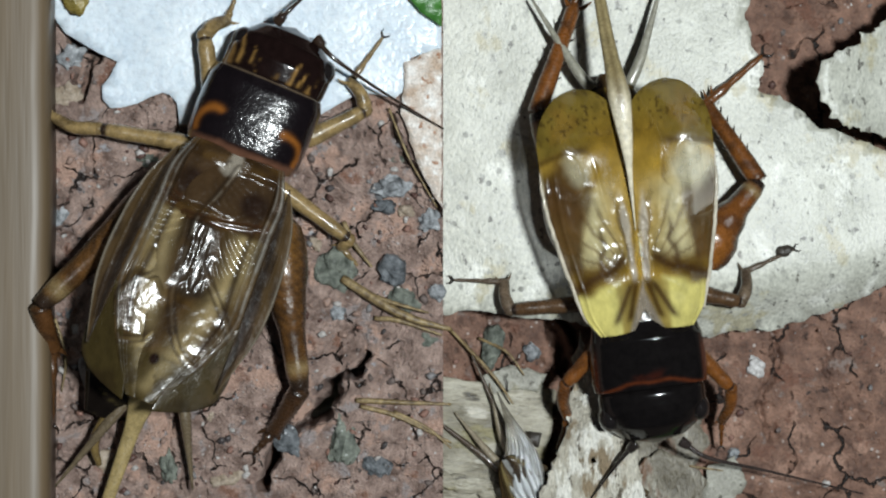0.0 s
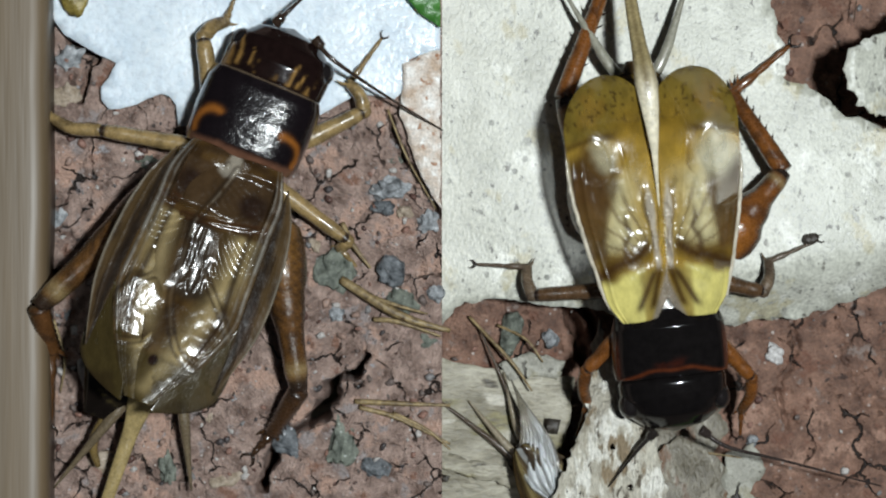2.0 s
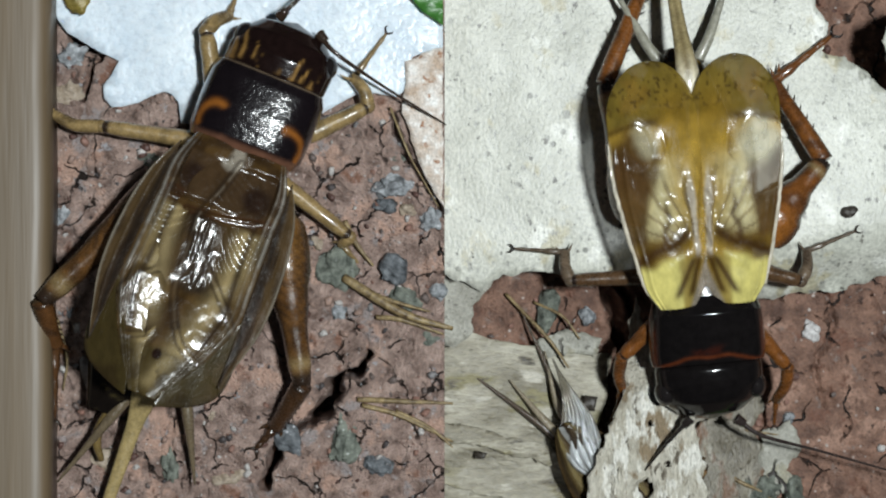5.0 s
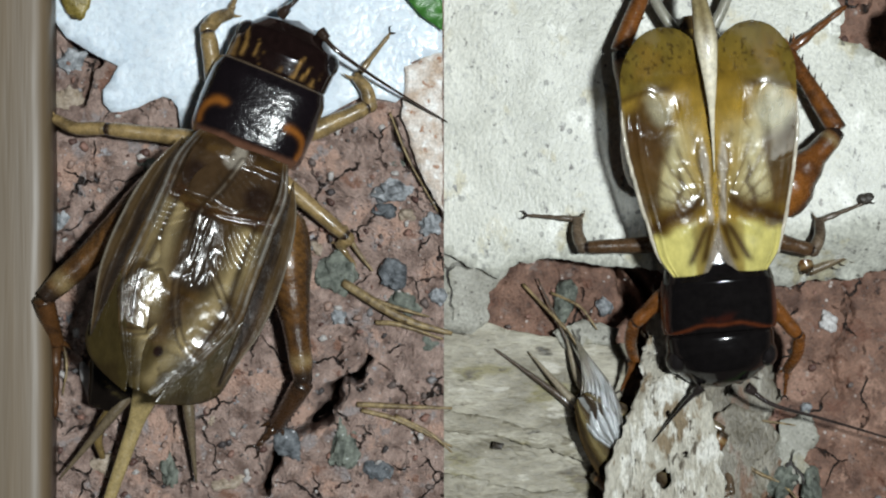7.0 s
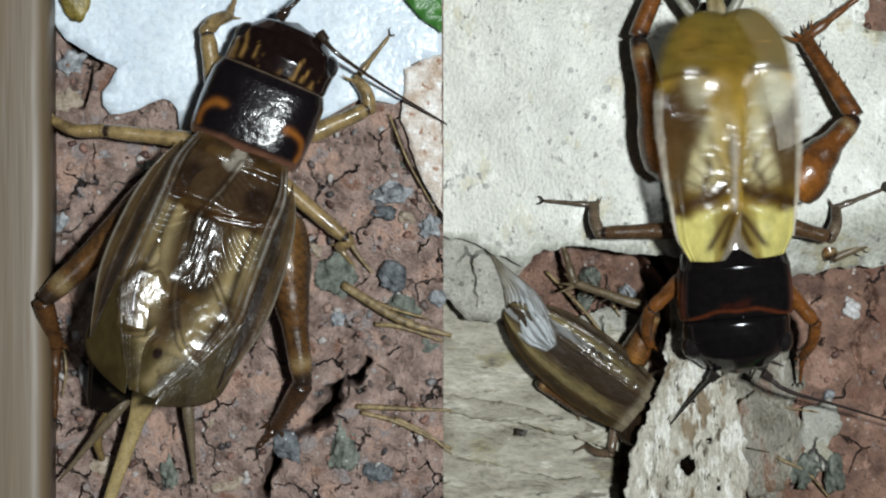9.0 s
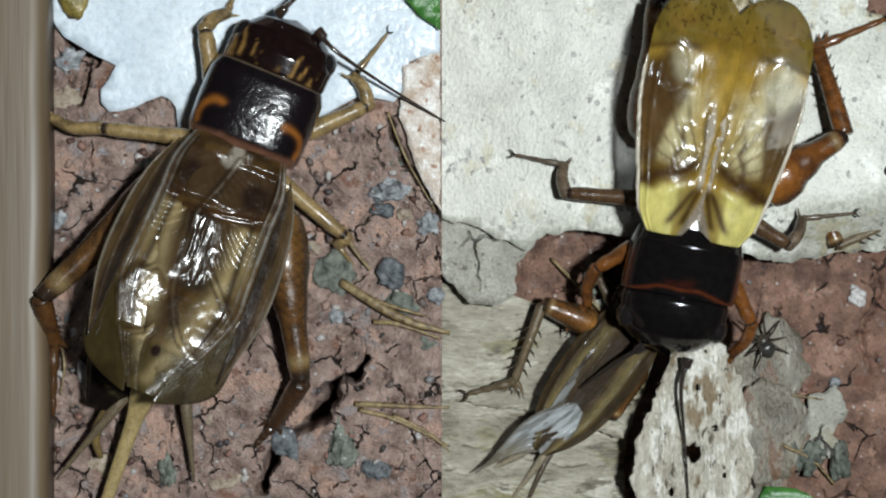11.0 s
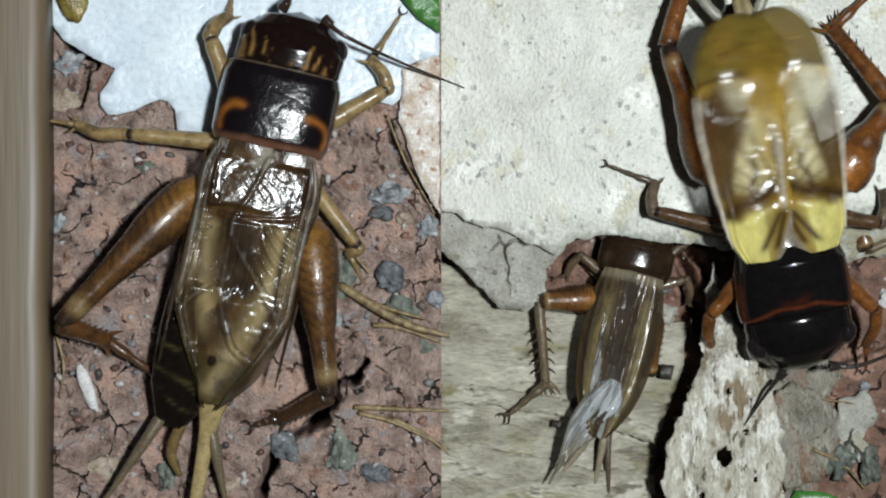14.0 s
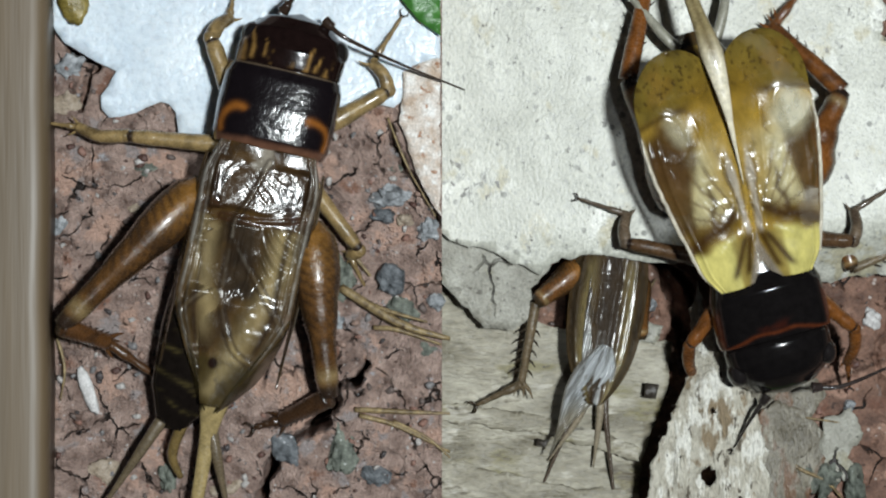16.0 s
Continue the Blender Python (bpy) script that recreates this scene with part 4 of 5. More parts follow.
def brown_cricket():
    """The cricket on the paver; x to its right, y ahead, origin under the back edge of its neck shield."""
    c = tagged(new("brown_cricket"), "brown field cricket with orange-ringed black neck shield, on the paver", "cricket")
    c.scale = (BROWN_SIZE,) * 3
    at = own_space((*under(429, 261, 5.4)[:2], 0.25), -22, BROWN_SIZE)

    def head_paint(v, uv):
        p = pig(len(v), (0.009, 0.0045, 0.004))
        x, y = v[:, 0] / 3.4, uv[:, 0]
        wob = fbm(v[:, 0], v[:, 1], 0.7, 58, 3)
        for k, w, a, e, lean, d in ((-0.90, 0.07, 0.16, 0.52, 0.10, 0.7), (-0.70, 0.045, 0.20, 0.62, 0.22, 0.95), (-0.46, 0.035, 0.24, 0.50, 0.10, 0.65), (-0.34, 0.02, 0.16, 0.36, 0.1, 0.5),
                                    (0.06, 0.04, 0.16, 0.30, 0.0, 0.55), (0.36, 0.05, 0.16, 0.46, -0.22, 0.95), (0.56, 0.045, 0.18, 0.40, -0.30, 0.9), (0.74, 0.06, 0.14, 0.30, -0.1, 0.6)):
            line = k - lean * (y - 0.2)
            p = blend(p, (0.27, 0.15, 0.045), d * bump(x + 0.05 * wob, line, w * (1 - 0.6 * step(y, a, e))) * (1 - step(y + 0.06 * wob, e - 0.06, e)) * step(y, a, a + 0.06))
        return blend(p, (0.20, 0.11, 0.04), 0.6 * step(np.abs(x), 0.80, 0.95) * (1 - step(y, 0.2, 0.45)) * step(fbm(v[:, 0], v[:, 1], 0.6, 59), -0.1, 0.1))
    part("head", loft([(4.9, 3.3, 0.9, 4.9, 0.05), (5.5, 3.6, 0.7, 5.2, 0.1), (6.7, 3.65, 0.5, 5.3, 0.15), (8.0, 3.15, 0.4, 4.8, 0.2), (8.9, 2.3, 0.5, 3.9, 0.2), (9.45, 0.2, 1.2, 2.6, 0.2)],
                      120, 110, 2.2, head_paint), M_BLACK, c, "glossy dark brown head with tan stripes")
    for sg in (-1, 1):
        part("eye", eye_shape(0.2 + sg * 2.95, 7.3, 2.9, 0.75, 0.95, 1.1), M_BLACK, c)

    def shield_paint(v, uv):
        p = pig(len(v), (0.006, 0.004, 0.005))
        x, y = np.abs(v[:, 0]), v[:, 1]
        wob = 0.15 * fbm(v[:, 0], v[:, 1], 1.2, 55)
        ring = np.hypot((x - 2.55) / 1.0, (y - 1.15) / 1.15) + wob
        arc = step(0.9 * (x - 2.55) + 0.75 * (y - 1.15) + wob, 0.05, 0.45) * step(y, 0.15, 0.5)         # an arc in front and outside
        p = blend(p, (0.24, 0.082, 0.014), 0.92 * bump(ring, 1.0, 0.20) * arc)
        p = blend(p, (0.15, 0.068, 0.040), 0.75 * (1 - step(y + wob, 0.15, 0.60)))
        return blend(p, (0.16, 0.115, 0.075), 0.75 * step(y + 0.4 * wob, 5.15, 5.35))
    part("neck_shield", loft([(-0.1, 3.7, 0.8, 5.2, 0), (0.5, 3.95, 0.6, 5.5, 0), (2.5, 4.05, 0.5, 5.6, 0), (4.6, 4.0, 0.5, 5.4, 0), (5.3, 3.75, 0.7, 5.2, 0), (5.45, 3.2, 1.0, 4.9, 0)],
                             120, 110, 2.7, shield_paint), M_CUTICLE, c, "glossy black neck shield with two orange rings")

    def belly_paint(v, uv):
        p = pig(len(v), (0.007, 0.005, 0.004))
        return blend(p, (0.055, 0.042, 0.016), 0.85 * bump((v[:, 1] * 0.62 + 0.25 * v[:, 0] + 0.3 * fbm(v[:, 0], v[:, 1], 1.5, 57)) % 1.0, 0.2, 0.09) * step(fbm(v[:, 0], v[:, 1], 1.0, 56), -0.3, 0.2))
    part("abdomen", loft([(0.5, 3.3, 0.7, 4.2, 0), (-3, 3.7, 0.5, 4.2, -0.1), (-8, 3.7, 0.4, 4.0, -0.5), (-13, 3.3, 0.5, 3.6, -1.2), (-17, 2.4, 0.7, 3.0, -1.9), (-19.8, 0.9, 1.0, 2.0, -2.4)],
                         36, 160, 2.1, belly_paint), M_BLACK, c, "dark brown ringed abdomen")

    def paint(s, q, x, y):
        cloud, fleck = fbm(x, y, 2.2, 61, 3), fbm(x, y, 0.7, 74, 3)
        panel, knot, harp, mirror = harp_cells(x, y)
        line = {k: near(x, y, v) for k, v in HARP_VEINS.items()}
        p = pig(len(s), (0.088, 0.047, 0.014), 0.78)
        p = blend(p, (0.024, 0.012, 0.005), 0.75 * step(cloud, -0.02, 0.25), 0.90)
        p = blend(p, (0.062, 0.036, 0.018), 0.85 * panel, 0.86)
        p = blend(p, (0.022, 0.011, 0.007), 0.95 * (1 - step(np.hypot((x + 0.1 + 0.2 * cloud) / 1.35, (y + 3.0) / 1.25), 0.45, 1.05)), 0.90)       # smoky base cell
        p = blend(p, (0.085, 0.055, 0.026), 0.6 * harp, 0.82)
        p = blend(p, (0.42, 0.32, 0.155), 0.88 * bump(line["stripe"] + 0.2 * cloud, 0, 0.80) * step(-y, 4.9, 5.4) * (1 - 0.25 * mirror), 0.88)
        p = blend(p, (0.33, 0.25, 0.125), 0.8 * bump(line["inner_stripe"] + 0.15 * cloud, 0, 0.55) * step(-y, 5.2, 5.8) * (1 - step(-y, 11.5, 14.0)), 0.86)
        p = blend(p, (0.034, 0.024, 0.016), 0.85 * np.minimum(1, 1.5 * knot) * step(cloud + 0.5 * fleck, -0.6, -0.1), 0.94)
        p = blend(p, (0.075, 0.050, 0.022), 0.55 * mirror * (1 - bump(line["stripe"], 0, 0.9)), 0.80)
        p = blend(p, (0.047, 0.033, 0.010), 0.90 * step(-y + 0.3 * cloud, 14.0, 14.7) * (1 - 0.6 * bump(line["stripe"], 0, 0.5)), 0.93)                                               # olive tip
        p = blend(p, (0.030, 0.019, 0.007), 0.6 * step(-y, 14.2, 14.8) * step(fbm(x, y, 1.3, 69, 3), 0.05, 0.3), 0.93)
        p = blend(p, (0.010, 0.003, 0.002), 0.97 * (1 - step(np.hypot((x + 2.75) / 0.42, (y + 14.75) / 0.50), 0.5, 1.0)), 0.97)
        p = blend(p, (0.028, 0.015, 0.008), 0.85 * bump(q, 0.80, 0.040) * step(s, 0.08, 0.16) * (1 - step(s, 0.74, 0.84)), 0.92)
        p = blend(p, (0.42, 0.37, 0.30), 0.85 * (1 - step(np.hypot((x + 2.3) / 0.95, (y + 0.75) / 1.15) + 0.3 * fleck, 0.55, 1.0)), 0.70)        # pale lobe at the hinge
        p = blend(p, (0.050, 0.022, 0.010), 0.9 * bump(line["cross"], 0.18, 0.12), 0.95)
        for key, k in (("diagonal", 0.10), ("inner", 0.06), ("chord", 0.22), ("frame", 0.0)):
            p = blend(p, (0.030, 0.018, 0.010), 0.7 * bump(line[key], 0.22, 0.12), 0.92)
            p = blend(p, (0.46, 0.41, 0.33), k * bump(line[key], 0, 0.10) * step(fleck, -0.5, 0.0), 0.95)
        # pale edge veins, with their broken highlights painted in
        gleam = (0.35 + 0.65 * step(fleck, -0.4, 0.2)) * (1 - 0.8 * step(s, 0.70, 0.84))
        return blend(p, (0.40, 0.38, 0.34), 0.55 * gleam * np.maximum(bump(q, 0.970 - 0.03 * s, 0.018), 0.55 * bump(q, 0.905 - 0.03 * s, 0.014)), 0.94)

    def side_paint(s, q, x, y):
        p = blend(pig(len(s), (0.075, 0.046, 0.020), 0.92), (0.022, 0.013, 0.008), 0.8 * step(fbm(x * 2, y * 0.4, 1.5, 65), -0.1, 0.3), 0.95)
        p = blend(p, (0.012, 0.008, 0.006), 0.8 * bump(q, 0.22, 0.16))
        return blend(p, (0.28, 0.25, 0.20), 0.6 * bump(q, 0.94, 0.05), 0.95)

    def tip_paint(s, q, x, y):
        p = blend(pig(len(s), (0.044, 0.031, 0.010), 0.95), (0.024, 0.015, 0.006), 0.6 * step(fbm(x, y, 1.8, 64), 0.0, 0.3))
        return blend(p, (0.020, 0.013, 0.007), 0.7 * bump(q, 0.97, 0.05))

    def side_ridges(s, q, x, y):
        return sum(0.07 * bump(q, k, 0.05) for k in (0.55, 0.95)) + 0.10 * fbm(x, y * 0.5, 1.5, 68)

    def tip_ridges(s, q, x, y):
        return 0.05 * fbm(x, y, 2.2, 69, 2)
    wings = []
    for sg in (-1, 1):
        w = part("forewing", wing_shape(sg, 17.6, [-2.4, -4.2, -5.0, -5.2, -5.0, -4.6, -4.0, -3.6, -3.0], [1.0, 1.72, 1.74, 1.74, 1.74, 1.72, 0.85, -0.35, -1.9], 0.35, paint, 60 + sg,
                                        harp_ridges(62 + sg, (0.13, 0.15) if sg < 0 else (-0.02, 0.02), (-0.11 * sg, -0.10)), ns=190, nq=120), M_WING, c, "translucent brown veined forewing")
        lat = part("side_field", wing_shape(sg, 14.6, [-0.05] * 8, [0.0, 0.95, 1.4, 1.55, 1.55, 1.3, 0.7, 0.0], 0.05, side_paint, 66, side_ridges, 60, 24), M_WING, w)
        tip = part("tip_field", wing_shape(sg, 7.9, [-0.05, -0.1, -0.2, -0.3, -0.35, -0.35, -0.3, -0.1], [0.0, 1.1, 1.8, 2.3, 2.5, 2.1, 1.2, 0.0], 0.05, tip_paint, 67, tip_ridges, 40, 24), M_WING, w)
        wings.append((sg, w, lat, tip))
        hw = tube([(sg * 1.9, -4.5, 4.15), (sg * 1.9, -9, 4.2), (sg * 1.3, -13.5, 3.7), (sg * 0.3, -17.2, 2.7)], [0.2, 0.8, 0.8, 0.5], 12, 30, 0.22)
        part("hind_wing", (hw[0], hw[1], pig(len(hw[0]), (0.46, 0.38, 0.23))), M_LIMB, c, "folded pale tan hind wing")
    tail = tube([(0.1, -14.5, 2.9), (0.1, -17.5, 2.5), (0.2, -20, 1.9), (0.5, -26, 1.1)], [1.1, 1.0, 0.55, 0.4], 12, 30, 0.5)
    part("hind_wing", (tail[0], tail[1], pig(len(tail[0]), (0.30, 0.225, 0.10))), M_LIMB, c, "rolled pale tan hind wing tip")
    k = tube([(-1.2, -16.5, 2.0), (-1.6, -19, 1.6), (-1.9, -21.5, 1.0), (-1.0, -23.0, 0.6)], [0.3, 0.42, 0.36, 0.2], 10, 26)
    part("hind_wing", (k[0], k[1], pig(len(k[0]), (0.14, 0.095, 0.035))), M_LIMB, c)
    feelers = []
    for tip in ((-2.4, -7.6, -1.0), (2.9, -5.6, -1.0)):
        k = tube([(0, 0, 0), (tip[0] * 0.3, tip[1] * 0.3, -0.1), tip], [0.45, 0.38, 0.07], 10, 26)
        feelers.append(part("tail_feeler", (k[0], k[1], pig(len(k[0]), (0.12, 0.09, 0.055))), M_LIMB, c))
    tan, dark, red = (0.27, 0.185, 0.080), (0.024, 0.014, 0.009), (0.110, 0.050, 0.015)

    steps = [limb(c, "front_leg", at(392, 175, 2.2), at(374, 52, 2.2), at(418, 24, 0.8), at(432, -14, 0.7), 0.64, tan, dark),
             limb(c, "front_leg", at(545, 240, 2.2), at(660, 182, 2.0), at(634, 132, 1.9), at(692, 52, 1.5), 0.60, tan, dark),
             limb(c, "middle_leg", at(390, 250, 2.2), at(192, 217, 1.8), at(112, 196, 0.8), at(66, 186, 0.6), 0.56, tan, dark),
             limb(c, "middle_leg", at(480, 300, 2.2), at(632, 412, 1.6), at(618, 425, 0.9), at(662, 472, 0.4), 0.55, tan, dark)]
    # shade on the hind shins, most on the right, is put into their colour
    hl = limb(c, "hind_leg", at(345, 290, 2.6), at(84, 528, 3.4), at(112, 605, 1.2), at(112, 735, 0.4), 0.95, red, dark, True, 5, 0.6, 1.25, (0.085, 0.036, 0.012))
    hr = limb(c, "hind_leg", at(500, 370, 2.6), at(541, 678, 3.2), at(500, 752, 0.7), at(466, 790, 0.4), 0.95, red, dark, True, 5, 0.6, 1.38, (0.050, 0.024, 0.011))
    antenna(c, [at(500, 25, 3.6), at(520, 5, 4.2), at(560, -30, 3.5), at(640, -90, 2.0)], 0.20, (0.03, 0.018, 0.012))
    antenna(c, [at(570, 55, 3.6), at(600, 90, 4.0), at(690, 150, 3.0), at(800, 215, 2.0)], 0.20, (0.03, 0.018, 0.012))
    return c, wings, hl, hr, feelers, steps


def black_cricket():
    """The cricket on the dead leaf; x to its right, y ahead, origin under the back edge of its neck shield."""
    c = tagged(new("black_cricket"), "black cricket with golden singing wings, on a dead leaf", "cricket")
    c.scale = (BLACK_SIZE,) * 3
    at = own_space((*under(1228, 553, 0.3)[:2], Z_LEAF + 0.3), 186.3, BLACK_SIZE)
    black = (0.006, 0.005, 0.005)

    def head_paint(v, uv):
        return pig(len(v), black)
    part("head", loft([(4.1, 3.5, -0.4, 3.5, 0), (4.7, 3.75, -0.7, 4.0, 0), (5.9, 3.7, -1.0, 3.9, 0), (7.1, 3.2, -1.2, 3.0, 0), (8.0, 2.1, -1.2, 1.9, 0), (8.4, 0.4, -0.8, 0.6, 0)],
                      44, 44, 2.1, head_paint), M_BLACK, c, "glossy black round head")
    for sg in (-1, 1):
        part("eye", eye_shape(sg * 3.15, 6.2, 1.7, 0.75, 0.95, 1.1), M_BLACK, c)

    def shield_paint(v, uv):
        p = pig(len(v), black)
        x, y = np.abs(v[:, 0]), v[:, 1]
        front = y - 3.74 - 0.040 * x * x - 0.07 * np.cos(2.2 * x) + 0.08 * fbm(v[:, 0], v[:, 1], 0.8, 79)
        p = blend(p, (0.10, 0.024, 0.008), 0.75 * bump(front, 0.10, 0.13))
        p = blend(p, (0.050, 0.011, 0.006), 0.6 * bump(front, -0.30, 0.30) * (1 - step(x, 0.8, 1.6)) * step(fbm(v[:, 0], v[:, 1], 1.2, 78), -0.1, 0.3))
        return blend(p, (0.09, 0.022, 0.009), 0.7 * step(x, 3.45, 3.8) * step(y, 1.0, 2.0))
    part("neck_shield", loft([(-0.3, 3.55, 0.3, 4.7, 0), (0.9, 3.9, 0.1, 5.3, 0), (2.2, 4.0, -0.1, 4.95, 0), (3.7, 4.05, -0.3, 4.35, 0), (4.35, 3.9, -0.2, 4.1, 0), (4.5, 3.4, 0.1, 3.6, 0)],
                             120, 100, 2.25, shield_paint), M_BLACK, c, "glossy black neck shield with a dark red rim")

    def belly_paint(v, uv):
        p = pig(len(v), (0.05, 0.03, 0.012))
        return blend(p, (0.20, 0.13, 0.03), 0.8 * bump((v[:, 1] * 0.6) % 1.0, 0.1, 0.14))
    part("abdomen", loft([(0.5, 3.3, 0.5, 4.0, 0), (-3, 3.8, 0.4, 4.0, 0), (-8, 3.8, 0.3, 3.9, 0), (-13, 3.0, 0.4, 3.4, 0), (-16.2, 1.8, 0.6, 2.6, 0), (-17.6, 0.7, 0.9, 2.0, 0)],
                         36, 60, 2.1, belly_paint), M_CUTICLE, c, "brown ringed abdomen")

    def paint(s, q, x, y, dusk=0.0):
        """dusk: how far the pale outer cell is browned over."""
        X, Y = (x + 2.1) / 0.0388, -y / 0.0388                  # steps from the midline, and back from the hinge
        wob = 12 * fbm(x, y, 1.6, 76, 3)
        p = pig(len(s), (0.40, 0.25, 0.038), 0.84)                                                     # amber
        p = blend(p, (0.62, 0.55, 0.31), 0.9 * bump(X + wob, 62 - 0.06 * (Y - 190), 40) * step(Y, 110, 140) * (1 - step(Y, 235, 290)), 0.85)
        p = blend(p, (0.090, 0.048, 0.018), 0.9 * step(X + wob, 84 - 0.05 * Y, 100 - 0.05 * Y) * step(Y, 90, 130) * (1 - step(Y, 265, 310)), 0.72)
        p = blend(p, (0.060, 0.026, 0.008), 0.8 * bump(np.hypot((X - 118) / 26, (Y - 255) / 45), 0, 0.8), 0.85)
        oval = np.hypot((X + wob - 94 + 22 * dusk) / (44 - 14 * dusk), (Y + 1.2 * wob - 286 - 14 * dusk) / (50 - 18 * dusk))
        p = blend(p, (0.085, 0.044, 0.014), 0.85 * dusk * (1 - step(np.hypot((X + wob - 92) / 46, (Y - 262) / 74), 0.6, 1.05)), 0.84)
        p = blend(p, (0.62, 0.57, 0.38), (0.85 - 0.3 * dusk) * (1 - step(oval, 0.35, 1.15)), 0.72)
        p = blend(p, (0.12, 0.062, 0.014), 0.5 * bump(oval, 1.1, 0.07) * step(Y, 240, 260), 0.9)
        p = blend(p, (0.135, 0.095, 0.016), 0.9 * step(Y + 0.12 * X + wob * 0.5, 330, 350), 0.97)                # olive tip
        p = blend(p, (0.062, 0.044, 0.012), 0.75 * step(np.hypot((X - 40) / 120, (Y - 330) / 125) + wob / 90, 0.62, 1.05) * step(Y, 335, 360), 0.98)
        p = blend(p, (0.19, 0.105, 0.016), 0.6 * step(fbm(x, y, 2.0, 80, 4), 0.0, 0.35) * step(Y, 335, 365), 0.96)
        p = blend(p, (0.24, 0.14, 0.016), 0.8 * bump(np.hypot((X - 18) / 50, (Y - 345) / 50), 0, 0.8), 0.85)
        p = blend(p, (0.045, 0.022, 0.005), 0.75 * bump(Y + 0.12 * X + wob * 0.6, 338, 7) * step(X, 30, 60), 0.95)
        p = blend(p, (0.04, 0.022, 0.005), 0.7 * step(Y, 335, 365) * step(fbm(x, y, 0.24, 75, 2), 0.30, 0.42), 0.95)
        p = blend(p, (0.036, 0.014, 0.004), 0.96 * bump(Y + 0.45 * (X - 60) + 0.8 * wob, 112, 23) * step(X, 4, 24), 0.95)  # smoky band
        p = blend(p, (0.60, 0.53, 0.17), 0.97 * (1 - step(Y + 0.25 * (X - 75) + wob * 0.8, 78, 94)) * step(X, 34 - 0.1 * Y, 46 - 0.1 * Y), 0.98)
        p = blend(p, (0.33, 0.25, 0.07), 0.85 * (1 - step(Y, 78, 100)) * (1 - step(X, 36, 48)) * step(X, 10, 16), 0.95)
        p = blend(p, (0.30, 0.26, 0.22), 0.85 * (1 - step(Y + 2.4 * X, 60, 85)), 0.85)
        p = blend(p, (0.50, 0.47, 0.43), 0.7 * (1 - step(np.abs(X - 6) + 0.5 * wob, 3, 10)) * step(Y, 78, 95) * (1 - step(Y, 215, 260)), 0.95)        # glints of the crumpled seam, painted silver
        ray = np.sin(26 * np.arctan2(X - 8, Y - 96) + 0.10 * wob)                                        # fine rays out from the knot
        p = blend(p, (0.10, 0.05, 0.010), 0.50 * step(ray, 0.45, 0.9) * step(Y, 100, 120) * (1 - step(np.hypot(X, Y - 96), 120, 170)), 0.9)
        p = blend(p, (0.060, 0.028, 0.008), 0.8 * bump(X + 0.25 * (Y - 130) + wob, 62, 5) * step(Y, 105, 120) * (1 - step(Y, 175, 210)), 0.9)
        for x0, lean in ((24, 0.34), (46, 0.58)):                                                       # two dark blades in the yellow
            p = blend(p, (0.045, 0.020, 0.005), 0.92 * bump(X - x0 + lean * (Y - 30), 0, 8) * step(Y, 12, 28) * (1 - step(Y, 78, 98)), 0.98)
        # the bright glint of the outer edge, painted as a pale line
        return blend(p, (0.50, 0.45, 0.33), 0.8 * step(q, 0.965, 0.985) * (1 - step(s, 0.62, 0.72)), 0.9)
    wings = []
    for sg in (-1, 1):
        w = part("forewing", wing_shape(sg, 17.0, [-1.3, -2.2, -2.4, -2.5, -2.6, -2.7, -2.8, -2.9, -2.95, -2.95, -2.9, -2.85, -2.8], [1.15, 1.98, 2.25, 2.55, 2.8, 3.05, 3.2, 3.25, 3.2, 3.15, 3.1, 3.0, 2.9], 0.55, functools.partial(paint, dusk=0.5 + 0.5 * sg), 70 + sg,
                                        field_ridges(72 + sg, (0.0, -0.03), 0.20, 0.05), round_from=0.78), M_GOLD, c, "translucent golden veined forewing with a yellow base")
        # beaded tube along the edge; its pale pigment carries the rim's glint
        rim = tube([(sg * x, y, z) for x, y, z in ((1.85, -1.1, 0.02), (2.3, -3.2, 0.05), (2.88, -6.6, 0.05), (3.22, -9.6, 0.03), (3.2, -11.8, 0.0))], [0.10, 0.15, 0.16, 0.14, 0.05], 8, 60)
        rim = (rim[0] + 0.09 * np.column_stack([fbm(rim[0][:, 1], rim[0][:, 1] * 0, 0.45, 78)] * 3), rim[1], pig(len(rim[0]), (0.50, 0.45, 0.36)))
        part("wing_rim", rim, M_CUTICLE, w, "thickened wing edge, its glint painted pale")
        wings.append((sg, w))
    tail = tube([(0.0, -6.5, 6.2), (0, -9.5, 7.1), (0.0, -12.5, 7.9), (0.1, -16.0, 8.0), (0.2, -20.0, 6.0), (0.3, -28, 3.3)], [0.03, 0.10, 0.22, 0.50, 0.80, 0.55, 0.42, 0.35], 12, 48, 0.4)

    def tail_paint(n):
        k = np.arange(n)
        a, u = np.cos(k % 12 / 12 * 2 * np.pi), k // 12 / 48
        p = blend(pig(n, (0.64, 0.58, 0.44)), (0.30, 0.24, 0.12), step(u, 0.50, 0.66))
        p = blend(p, (0.15, 0.11, 0.05), 0.8 * step(np.abs(a), 0.75, 0.95) * step(u, 0.46, 0.58))
        return blend(p, (0.15, 0.11, 0.05), 0.8 * bump(a, 0.0, 0.14) * step(u, 0.46, 0.58))
    tails = part("hind_wing", (tail[0], tail[1], tail_paint(len(tail[0]))), M_LIMB, c, "rolled silvery tan hind wing tips")
    for sg in (-1, 1):
        k = tube([(sg * 1.3, -16.6, 1.9), (sg * 2.4, -18.5, 1.9), (sg * 4.6, -23.5, 1.2)], [0.42, 0.36, 0.08], 10, 26)
        part("tail_feeler", (k[0], k[1], pig(len(k[0]), (0.26, 0.25, 0.20))), M_LIMB, c)
